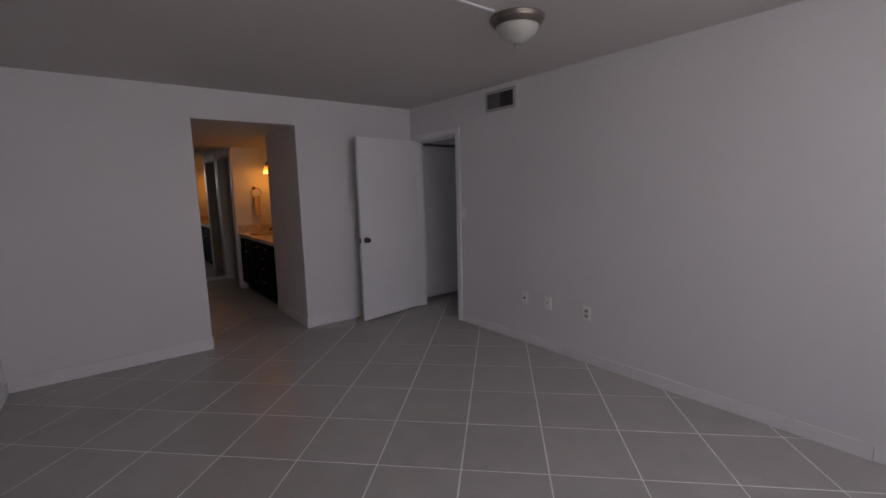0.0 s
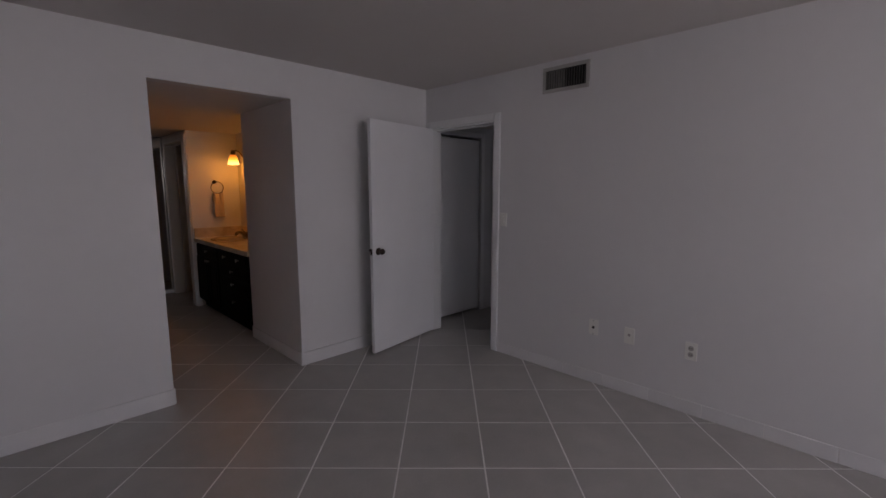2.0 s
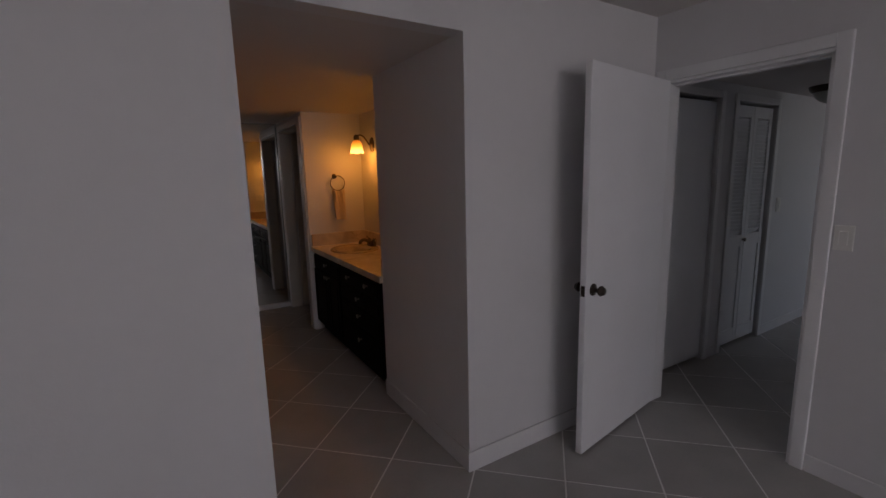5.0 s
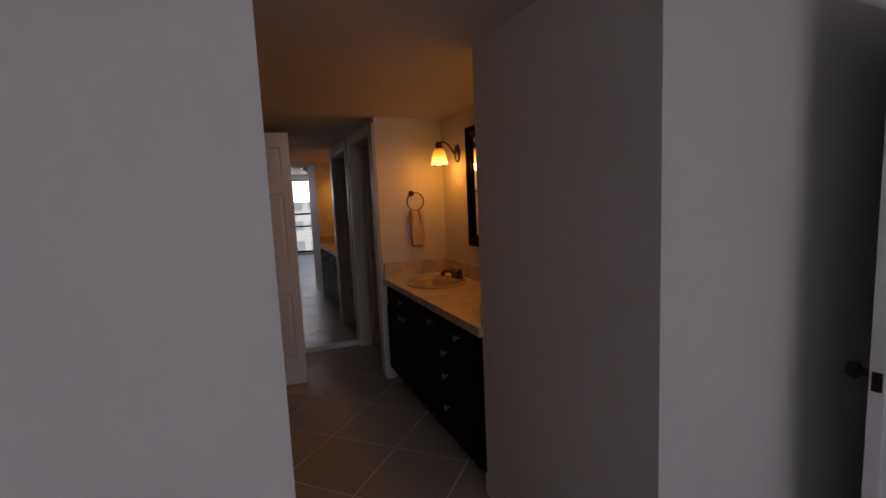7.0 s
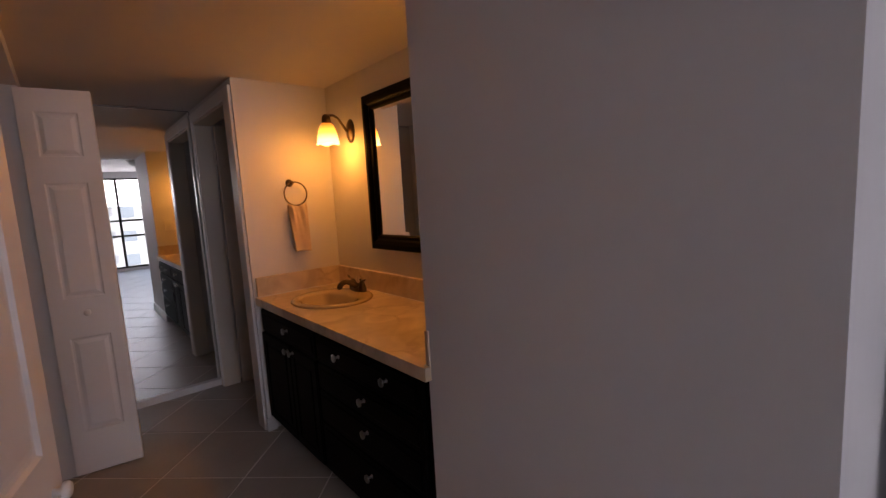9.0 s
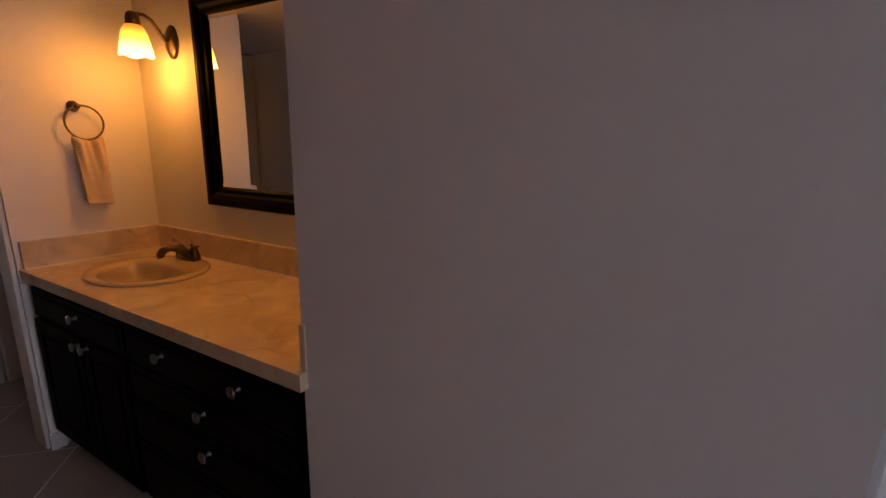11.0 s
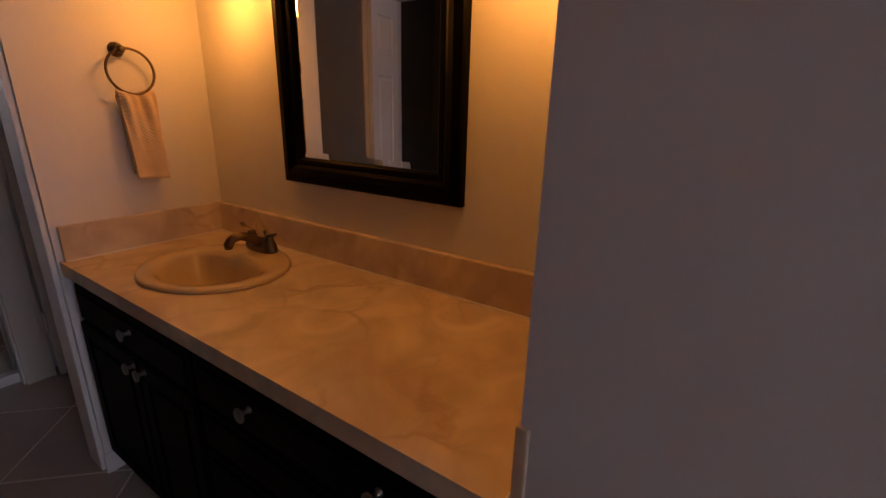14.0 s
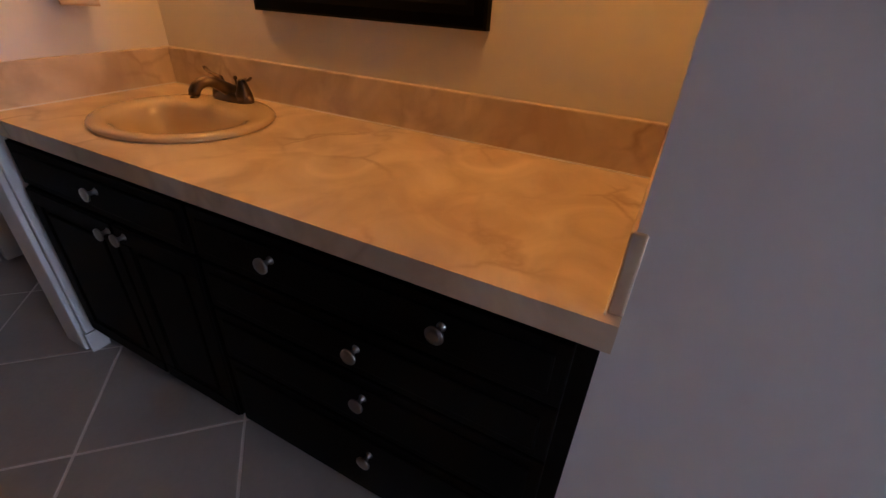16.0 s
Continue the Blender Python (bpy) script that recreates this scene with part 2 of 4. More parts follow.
def revolve(bm, profile, center=(0, 0, 0), axis="z", n=32, sx=1.0, sy=1.0, cap=True):
    """Turns (radius, height) pairs round an axis."""
    rings = []
    for r, h in profile:
        ring = []
        for k in range(n):
            a = 2 * math.pi * k / n
            u, v = r * math.cos(a) * sx, r * math.sin(a) * sy
            p = {"z": (u, v, h), "x": (h, u, v), "y": (u, h, v)}[axis]
            ring.append(bm.verts.new([c + q for c, q in zip(center, p)]))
        rings.append(ring)
    for a, b in zip(rings, rings[1:]):
        for k in range(n):
            bm.faces.new((a[k], a[(k + 1) % n], b[(k + 1) % n], b[k]))
    if cap:
        bm.faces.new(rings[0])
        bm.faces.new(rings[-1][::-1])
    return bm


def tube(bm, points, radii, n=12, cap=True):
    """A tube along points, with a radius at each."""
    pts = [Vector(p) for p in points]
    if not hasattr(radii, "__len__"):
        radii = [radii] * len(pts)
    rings = []
    up = Vector((0, 0, 1))
    for i, p in enumerate(pts):
        d = (pts[min(i + 1, len(pts) - 1)] - pts[max(i - 1, 0)]).normalized()
        s = d.cross(up)
        if s.length < 0.05:
            s = d.cross(Vector((0, 1, 0)))
        s.normalize()
        u = s.cross(d)
        rings.append([bm.verts.new(p + radii[i] * (math.cos(a) * s + math.sin(a) * u))
                      for a in (2 * math.pi * k / n for k in range(n))])
    for a, b in zip(rings, rings[1:]):
        for k in range(n):
            bm.faces.new((a[k], a[(k + 1) % n], b[(k + 1) % n], b[k]))
    if cap:
        bm.faces.new(rings[0])
        bm.faces.new(rings[-1][::-1])
    return bm


def structure(name, bm, mat, label="", parent=None):
    return mesh_object(name, bm, mat, parent, label, kind="structure")


# ---- shell ----
T = 0.10
east = structure("wall_east", B(XE, XE + T, YS, 4.348, 0, H), M_WALL, "pale grey painted bedroom wall beside the doorway")
for args in ((XE, XE + T, 5.145, YN, 0, H), (XE, XE + T, 4.348, 5.145, 2.05, H)):
    structure("wall_east_piece", B(*args), M_WALL, "pale grey painted wall round the bedroom doorway", east)
structure("wall_west", B(XW - T, XW, YS, YN, 0, H), M_WALL, "pale grey painted bedroom wall")
north = structure("wall_north", B(XW - T, XL, YN, YN + T, 0, H), M_WALL, "pale grey painted wall with an open passage")
structure("wall_north_piece", B(XR, XE + T, YN, YN + T, 0, H), M_WALL, "", north)
structure("wall_north_header", B(XL, XR, YN, YN + T, HL, H), M_WALL, "", north)
structure("wall_partition", B(XR, XR + T, YN + T, YV0 + 0.015, 0, HL), M_WALL, "pale painted wall between passage and room")
structure("wall_alcove_side", B(XR + T, XB, YV0 - T, YV0, 0, HL), M_WALL, "warm lit painted wall beside the vanity")
structure("wall_alcove_back", B(XB, XB + T, YV0 - T, YV1 + T, 0, HL), M_SATIN, "cream lit painted wall behind the vanity")
structure("wall_alcove_end", B(XJ, XB, YV1, YV1 + T, 0, HL), M_WALL, "cream lit painted wall with a towel ring")
WX0, WX1, WZ0, WZ1 = 0.35, 3.55, 0.06, 2.28
south = structure("wall_south", B(XW - T, WX0, YS - T, YS, 0, H), M_WALL, "pale painted wall round the large window")
structure("wall_south_piece", B(WX1, XE + T, YS - T, YS, 0, H), M_WALL, "", south)
structure("wall_south_header", B(WX0, WX1, YS - T, YS, WZ1, H), M_WALL, "", south)
structure("wall_south_sill", B(WX0, WX1, YS - T, YS, 0, WZ0), M_WALL, "", south)
structure("ceiling", B(XW - T, XE + T, YS - T, YN + T, H, H + 0.1), M_CEIL, "flat painted bedroom ceiling")
structure("ceiling_passage", B(0.7, 3.4, YN + T, 9.4, HL, HL + 0.1), M_CEIL, "low flat painted ceiling over the dressing area")
# west side of the passage: closet
CY0, CY1 = 5.345, 8.20
structure("wall_closet_jamb", B(XL - T, XL, YN + T, CY0, 0, HL), M_WALL, "painted wall beside the closet doors")
structure("wall_closet_far", B(XL - T, XL, CY1, YM + 0.05, 0, HL), M_WALL, "painted wall past the closet")
structure("wall_closet_header", B(XL - T, XL, CY0, CY1, 2.07, HL), M_WALL, "painted strip above the closet doors")
# back and side carry the closet's darkness in their colour
structure("wall_closet_back", B(0.7, 0.8, YN + T, CY1 + 0.1, 0, HL), M_CLOSET_SHADE, "closet back with its shade put into a near black colour")
structure("wall_closet_side", B(0.8, XL - T, CY1, CY1 + 0.1, 0, HL), M_CLOSET_SHADE, "closet side with its shade put into a near black colour")
# far end of the passage
DY0, DY1 = 8.03, 8.87
structure("wall_bath_piece", B(XJ, XJ + T, YV1 + T, DY0, 0, HL), M_WALL, "painted wall beside the bathroom doorway")
structure("wall_bath_piece", B(XJ, XJ + T, DY1, YM + 0.15, 0, HL), M_WALL, "painted wall beside the bathroom doorway")
structure("wall_bath_header", B(XJ, XJ + T, DY0, DY1, 2.05, HL), M_WALL, "painted wall above the bathroom doorway")
structure("wall_bath_far", B(XJ + T, 3.4, 8.96, 9.06, 0, HL), M_WALL, "bathroom wall in shade")
structure("wall_bath_east", B(3.4, 3.5, YV1 + T, 9.06, 0, HL), M_WALL, "bathroom wall in shade")
structure("wall_passage_end", B(XL - T, XJ, YM + 0.03, YM + 0.13, 0, HL), M_WALL, "painted wall behind the mirror")
# hall
HY = 5.30
HX = XE + T
structure("wall_hall_closet_side", B(XE, HX, 5.33, 5.9, 0, HL), M_WALL, "closet side in shade")
structure("wall_hall_north", B(HX, 4.10, HY, HY + T, 0, HL), M_WALL, "painted hall wall in shade")
structure("wall_hall_north", B(4.82, 5.08, HY, HY + T, 0, HL), M_WALL, "painted hall wall between two closets")
structure("wall_hall_north", B(5.74, 9.2, HY, HY + T, 0, HL), M_WALL, "painted hall wall lit from the far end")
for a, b in ((4.10, 4.82), (5.08, 5.74)):
    structure("wall_hall_header", B(a, b, HY, HY + T, 2.04, HL), M_WALL, "painted strip above a closet door")
structure("wall_hall_closet", B(3.887, 6.05, 5.9, 6.0, 0, HL), M_WALL, "closet back in shade")
structure("wall_hall_south", B(HX, 6.2, 4.05, 4.15, 0, HL), M_WALL, "painted hall wall")
structure("wall_living_west", B(6.1, 6.2, 1.6, 4.05, 0, H), M_WALL, "painted living room wall")
structure("wall_living_east", B(9.1, 9.2, 1.6, HY, 0, H), M_WALL, "painted living room wall")
structure("wall_living_south", B(6.1, 7.4, 1.5, 1.6, 0, H), M_WALL, "painted wall under the living room window")
structure("wall_living_south", B(7.4, 9.2, 1.5, 1.6, 0, 0.5), M_WALL, "painted wall under the living room window")
structure("wall_living_header", B(6.1, 9.2, 4.05, 4.15, HL, H + 0.1), M_WALL, "painted drop between hall and living room")
structure("wall_hall_closet_side", B(5.95, 6.05, HY + T, 5.9, 0, HL), M_WALL, "closet side in shade")
structure("wall_hall_closet_divider", B(4.90, 4.98, HY + T, 5.9, 0, HL), M_WALL, "closet side in shade")
structure("wall_bath_south", B(XB + T, 3.4, YV1 + T - 0.1, YV1 + T, 0, HL), M_WALL, "bathroom wall in shade")
structure("ceiling_hall", B(HX, 9.2, 4.05, 6.0, HL, HL + 0.1), M_CEIL, "low flat painted hall ceiling")
structure("ceiling_living", B(6.1, 9.2, 1.5, 4.05, H, H + 0.1), M_CEIL, "flat painted living room ceiling")
floor = structure("floor", B(XW - 0.4, 9.3, YS - T, 9.4, -0.20, -0.0025), M_GROUT, "pale grout bed under large grey floor tiles")

# ---- outside ----
structure("ground", B(-900, 900, -1800, 900, -30.2, -30.0), M_GROUND, "hazy city ground far below the window")


# ---- doors, trim ----
def casing(name, segs, mat=M_TRIM, label=""):
    bm = bmesh.new()
    for s in segs:
        box(bm, *s, 0.004, 2)
    return structure(name, bm, mat, label)


# bedroom doorway casing and jamb
c0, c1, ch = 4.348, 5.145, 2.05
casing("door_1", [(XE - 0.020, XE - 0.0005, c0 - 0.058, c0 + 0.002, 0, ch + 0.06), (XE - 0.020, XE - 0.0005, c1 - 0.002, c1 + 0.058, 0, ch + 0.06),
                  (XE - 0.0198, XE - 0.0005, c0 + 0.002, c1 - 0.002, ch, ch + 0.06)], label="white painted bedroom door casing")
casing("door_1_jamb", [(XE - 0.008, XE + T + 0.008, c0 + 0.0005, c0 + 0.018, 0, ch - 0.018), (XE - 0.008, XE + T + 0.008, c1 - 0.018, c1 - 0.0005, 0, ch - 0.018),
                       (XE - 0.008, XE + T + 0.008, c0 + 0.0005, c1 - 0.0005, ch - 0.018, ch - 0.0005),
                       (XE + 0.045, XE + 0.085, c0 + 0.018, c0 + 0.03, 0, ch - 0.018), (XE + 0.045, XE + 0.085, c0 + 0.03, c1 - 0.018, ch - 0.03, ch - 0.018)],
       label="white painted door jamb with stop")


def knob(parent, mat, at, way, scale=1.0, label=""):
    """A round door knob with rose and neck; way: +1 or -1 along local y."""
    bm = bmesh.new()
    prof = [(0.032, 0.0), (0.032, 0.006), (0.022, 0.010), (0.012, 0.013), (0.011, 0.030), (0.022, 0.036), (0.028, 0.046), (0.027, 0.046), (0.018, 0.065), (0.004, 0.067)]
    revolve(bm, [(r * scale, h * scale * way) for r, h in prof], at, "y", 24)
    return part("door_knob", bm, mat, parent, label, True)


def slab_door():
    door = thing("bedroom_door", (3.03, 4.985, 0.0), "plain white flush door with dark knob, standing open", "door", rz=math.degrees(math.atan2(0.135, 0.855)))
    w = 0.862
    part("door_leaf", B(0, w, 0, 0.035, 0.014, 2.045, 0.002), M_DOOR, door)
    knob(door, M_BRONZE, (0.067, 0.0, 0.925), -1, label="dark bronze round knob")
    knob(door, M_BRONZE, (0.067, 0.035, 0.925), 1, label="dark bronze round knob")
    part("latch_plate", B(-0.002, 0.0, 0.006, 0.029, 0.897, 0.953, 0.0005), M_BRONZE, door, "dark bronze latch plate")
    part("latch_bolt", B(-0.010, -0.001, 0.012, 0.023, 0.916, 0.934, 0.002), M_BRONZE, door)
    for z in (0.25, 1.03, 1.80):
        bm = bmesh.new()
        revolve(bm, [(0.006, 0), (0.006, 0.09)], (w + 0.006, 0.033, z), "z", 10)
        part("hinge", bm, M_PEWTER, door)


slab_door()


def panel_leaf(parent, x0, w, z0, z1, y=0.0, t=0.032, name="door_panel", cols=1):
    """A moulded door leaf in the local x-z plane with raised panels on both faces, in three rows."""
    bm = bmesh.new()
    rows = ((0.115, 0.37), (0.475, 0.77), (0.835, 0.945))
    s = 0.062
    inner = []
    cw = (w - s * (cols + 1)) / cols
    for c in range(cols):
        for a, b in rows:
            inner.append((x0 + s + c * (cw + s), x0 + s + c * (cw + s) + cw, z0 + (z1 - z0) * a, z0 + (z1 - z0) * b))
    xs = sorted({x0, x0 + w, *[p[0] for p in inner], *[p[1] for p in inner]})
    zs = sorted({z0, z1, *[p[2] for p in inner], *[p[3] for p in inner]})
    for face, yy, d in ((0, y, 1), (1, y + t, -1)):
        grid = {}
        for i, xx in enumerate(xs):
            for j, zz in enumerate(zs):
                grid[i, j] = bm.verts.new((xx, yy, zz))
        for i in range(len(xs) - 1):
            for j in range(len(zs) - 1):
                cx, cz = (xs[i] + xs[i + 1]) / 2, (zs[j] + zs[j + 1]) / 2
                q = [grid[i, j], grid[i + 1, j], grid[i + 1, j + 1], grid[i, j + 1]]
                if not any(p[0] < cx < p[1] and p[2] < cz < p[3] for p in inner):
                    bm.faces.new(q)
                    continue
                prev = q
                for inset, depth in ((0.006, 0.007), (0.014, 0.008), (0.034, 0.001)):
                    ring = [bm.verts.new((xs[i] + inset, yy + d * depth, zs[j] + inset)), bm.verts.new((xs[i + 1] - inset, yy + d * depth, zs[j] + inset)),
                            bm.verts.new((xs[i + 1] - inset, yy + d * depth, zs[j + 1] - inset)), bm.verts.new((xs[i] + inset, yy + d * depth, zs[j + 1] - inset))]
                    for k in range(4):
                        bm.faces.new((prev[k], prev[(k + 1) % 4], ring[(k + 1) % 4], ring[k]))
                    prev = ring
                bm.faces.new(prev)
    a, b = x0, x0 + w
    for q in (((a, y, z0), (a, y + t, z0), (a, y + t, z1), (a, y, z1)), ((b, y, z0), (b, y + t, z0), (b, y + t, z1), (b, y, z1)),
              ((a, y, z0), (b, y, z0), (b, y + t, z0), (a, y + t, z0)), ((a, y, z1), (b, y, z1), (b, y + t, z1), (a, y + t, z1))):
        bm.faces.new([bm.verts.new(p) for p in q])
    bmesh.ops.remove_doubles(bm, verts=bm.verts, dist=0.0004)
    return part(name, bm, M_DOOR, parent)


def small_knob(parent, mat, at, way, axis="y", label="", r=0.016):
    bm = bmesh.new()
    revolve(bm, [(0.008, 0), (0.007, 0.012 * way), (r, 0.016 * way), (r * 1.05, 0.022 * way), (r * 0.8, 0.027 * way), (0.002, 0.028 * way)], at, axis, 18)
    return part("knob", bm, mat, parent, label, True)


# closet: far pair folded open, near leaves closed
far = thing("bifold_door_open", (1.50, 8.165, 0.0), "white moulded bifold closet door folded open", "closet door", rz=-8)
panel_leaf(far, 0.0, 0.30, 0.012, 2.055, 0.0)
panel_leaf(far, 0.0, 0.30, 0.012, 2.055, 0.036)
small_knob(far, M_TRIM, (0.155, 0.0, 0.90), -1, label="small white wooden knob")
near = thing("bifold_door_ajar", (1.500, 5.665, 0.0), "white moulded bifold closet door standing slightly ajar", "closet door", rz=95.0)
panel_leaf(near, 0.0, 0.298, 0.012, 2.055, 0.0)
swing = panel_leaf(near, 0.0, 0.300, 0.012, 2.055, 0.0)
swing.matrix_basis = pose(0.300, 0.0, 0.0, 0, 0, -20.0)
turn = Matrix.Rotation(radians(-20.0), 3, "Z")
kx, ky, kz = Vector((0.300, 0, 0)) + turn @ Vector((0.252, 0.0, 0.90))
k1 = small_knob(near, M_TRIM, (0, 0, 0), -1, label="small white wooden knob")
k1.matrix_basis = pose(kx, ky, kz, 0, 0, -20.0)
shut = thing("bifold_door_shut", (1.502, 5.352, 0.0), "white moulded bifold closet leaf, shut beside the ajar pair", "closet door", rz=90)
panel_leaf(shut, 0.0, 0.306, 0.012, 2.055, 0.0)

# mirror at the passage end
mir = thing("mirror_door", (0.5 * (XL + XJ), YM, 0.0), "tall frameless mirrored sliding closet door", "mirror")
hw = 0.5 * (XJ - XL) - 0.012
part("mirror_pane", B(-hw, hw, 0.0, 0.006, 0.052, HL - 0.012), M_MIRROR, mir)
part("edge_strip", B(hw, hw + 0.004, -0.003, 0.008, 0.05, HL - 0.01), M_ALU, mir, "thin dark edge strip")
part("top_strip", B(-hw, hw, -0.003, 0.008, HL - 0.012, HL - 0.008), M_ALU, mir, "thin dark edge strip")
structure("threshold", B(XL, XJ + 0.0, YM - 0.03, YM + 0.03, -0.0015, 0.05, 0.004, 2), M_TRIM, "white painted threshold under the mirror")

# bathroom doorway at the end
casing("door_2", [(XJ - 0.018, XJ - 0.0005, YV1 + 0.012, DY0 + 0.002, 0, 2.115), (XJ - 0.018, XJ - 0.0005, DY1 - 0.002, YM - 0.032, 0, 2.115),
                  (XJ - 0.0178, XJ - 0.0005, DY0 + 0.002, DY1 - 0.002, 2.05, 2.115)], label="white painted bathroom door casing")
casing("door_2_jamb", [(XJ - 0.010, XJ + T + 0.01, DY0 + 0.0005, DY0 + 0.018, 0, 2.03), (XJ - 0.010, XJ + T + 0.01, DY1 - 0.018, DY1 - 0.0005, 0, 2.03),
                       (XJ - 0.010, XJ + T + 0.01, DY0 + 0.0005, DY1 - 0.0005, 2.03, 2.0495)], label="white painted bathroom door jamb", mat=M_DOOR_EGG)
bdoor = thing("bathroom_door", (2.552, 8.806, 0.0), "plain cream white flush door swung open against the bathroom wall", "door")
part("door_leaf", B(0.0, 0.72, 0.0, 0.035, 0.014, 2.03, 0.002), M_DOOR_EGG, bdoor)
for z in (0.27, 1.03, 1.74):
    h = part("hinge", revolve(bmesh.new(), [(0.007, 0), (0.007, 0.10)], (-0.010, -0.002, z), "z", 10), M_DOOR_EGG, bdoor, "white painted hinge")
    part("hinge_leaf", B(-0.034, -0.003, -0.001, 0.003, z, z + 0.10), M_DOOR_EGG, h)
casing("trim", [(XJ - 0.004, XJ + 0.055, YV1 - 0.014, YV1 - 0.0005, 0, 0.80)], label="white painted end trim beside the vanity")

# hall closet doors
flat = thing("flush_closet_door", (4.12, HY + 0.03, 0.0), "plain white flush closet door, dark gap on top", "closet door", rz=-1.0)
part("door_leaf", B(0, 0.69, 0, 0.03, 0.03, 2.015, 0.002), M_DOOR, flat)


def louvre_leaf(parent, x0, w):
    z0, z1, zm, s = 0.03, 2.015, 0.92, 0.05
    bm = bmesh.new()
    box(bm, x0, x0 + s, 0, 0.03, z0, z1, 0.002)
    box(bm, x0 + w - s, x0 + w, 0, 0.03, z0, z1, 0.002)
    for a, b in ((z0, z0 + 0.12), (zm - 0.05, zm + 0.05), (z1 - 0.09, z1)):
        box(bm, x0 + s, x0 + w - s, 0.001, 0.029, a, b)
    part("frame", bm, M_DOOR, parent)
    part("lower_panel", B(x0 + s - 0.002, x0 + w - s + 0.002, 0.010, 0.022, z0 + 0.119, zm - 0.049), M_DOOR, parent)
    part("backing", B(x0 + s - 0.002, x0 + w - s + 0.002, 0.0285, 0.0295, zm + 0.049, z1 - 0.089), M_DOOR, parent)
    n = 30
    for k in range(n):
        z = zm + 0.06 + (z1 - 0.10 - zm - 0.06) * (k + 0.5) / n
        sl = bmesh.new()
        box(sl, x0 + s - 0.002, x0 + w - s + 0.002, -0.016, 0.016, -0.003, 0.003)
        bmesh.ops.rotate(sl, verts=sl.verts, cent=(0, 0, 0), matrix=Matrix.Rotation(radians(-58), 3, "X"))
        bmesh.ops.translate(sl, verts=sl.verts, vec=(0, 0.014, z))
        part("slat", sl, M_DOOR, parent)


louv = thing("louvered_closet_door", (5.09, HY + 0.022, 0.0), "white bifold closet door with louvres over plain panels", "closet door")
louvre_leaf(louv, 0.0, 0.315)
louvre_leaf(louv, 0.320, 0.315)
small_knob(louv, M_PEWTER, (0.29, 0.0, 0.93), -1)
casing("door_3", [(4.05, 4.10, HY - 0.014, HY - 0.0005, 0, 2.09), (4.82, 4.875, HY - 0.014, HY - 0.0005, 0, 2.09), (4.10, 4.82, HY - 0.0138, HY - 0.0005, 2.04, 2.09)],
       label="white painted hall closet casing")
casing("door_4", [(5.025, 5.08, HY - 0.014, HY - 0.0005, 0, 2.09), (5.74, 5.795, HY - 0.014, HY - 0.0005, 0, 2.09), (5.08, 5.74, HY - 0.0138, HY - 0.0005, 2.04, 2.09)],
       label="white painted hall closet casing")


# ---- window ----
def window():
    w = structure("window_1", B(WX0, WX1, YS - 0.09, YS - 0.03, WZ0, WZ0 + 0.045), M_ALU, "wide dark framed window looking over pale towers")
    def bar(name, *a):
        mesh_object(name, B(*a, 0.003), M_ALU, w, kind="structure")
    bar("frame", WX0, WX1, YS - 0.09, YS - 0.03, WZ1 - 0.045, WZ1)
    bar("frame", WX0, WX0 + 0.045, YS - 0.09, YS - 0.03, WZ0 + 0.045, WZ1 - 0.045)
    bar("frame", WX1 - 0.045, WX1, YS - 0.09, YS - 0.03, WZ0 + 0.045, WZ1 - 0.045)
    xs = (0.395, 1.10, 1.88, 2.66, 3.505)
    for x in xs[1:-1]:
        bar("mullion", x - 0.028, x + 0.028, YS - 0.085, YS - 0.035, WZ0 + 0.045, WZ1 - 0.045)
    for a, b in zip(xs, xs[1:]):
        for z in (0.86, 1.24):
            bar("rail", a + 0.028, b - 0.028, YS - 0.08, YS - 0.04, z - 0.025, z + 0.025)
        pane = mesh_object("pane", B(a, b, YS - 0.062, YS - 0.056, WZ0 + 0.03, WZ1 - 0.03), M_GLASS, w, kind="structure")
        pane.visible_shadow = False


window()


# ---- wall plates, vent, lamps ----
def wall_plate(name, y, z, label, style):
    p = thing(name, (XE, y, z), label, "wall outlet" if style not in ("switch", "double") else "light switch", rz=-90)
    w = 0.058 if style == "double" else 0.036
    plate = box(B(-w, w, -0.0085, -0.0002, -0.058, 0.058, 0.002, 2), -w + 0.004, w - 0.004, -0.0095, -0.008, -0.054, 0.054, 0.0006)
    part("cover_plate", plate, M_PLATE, p)
    if style == "coax":
        part("connector", revolve(bmesh.new(), [(0.011, 0), (0.011, -0.004), (0.006, -0.012), (0.002, -0.012)], (0, -0.0093, 0), "y", 14), M_DARKHOLE, p, "dark round coaxial socket")
    elif style == "phone":
        part("jack", B(-0.009, 0.009, -0.0125, -0.009, -0.002, 0.016, 0.001), M_VENT, p, "small grey jack")
    elif style == "duplex":
        for s in (-0.021, 0.021):
            part("receptacle", revolve(bmesh.new(), [(0.017, -0.009), (0.017, -0.012), (0.015, -0.0125)], (0, 0, s), "y", 18), M_VENT, p, "grey receptacle face")
            for d in (-0.0065, 0.0065):
                part("slot", B(d - 0.0015, d + 0.0015, -0.0135, -0.012, s - 0.004, s + 0.006), M_DARKHOLE, p)
    else:
        for d in ((-0.023, 0.023) if style == "double" else (0.0,)):
            part("rocker", B(d - 0.016, d + 0.016, -0.0145, -0.009, -0.032, 0.032, 0.002), M_PLATE, p)
    for s in (-0.048, 0.048):
        part("screw", revolve(bmesh.new(), [(0.0035, -0.009), (0.0035, -0.0105)], (0, 0, s), "y", 8), M_DARKHOLE if style == "coax" else M_PLATE, p)
    return p


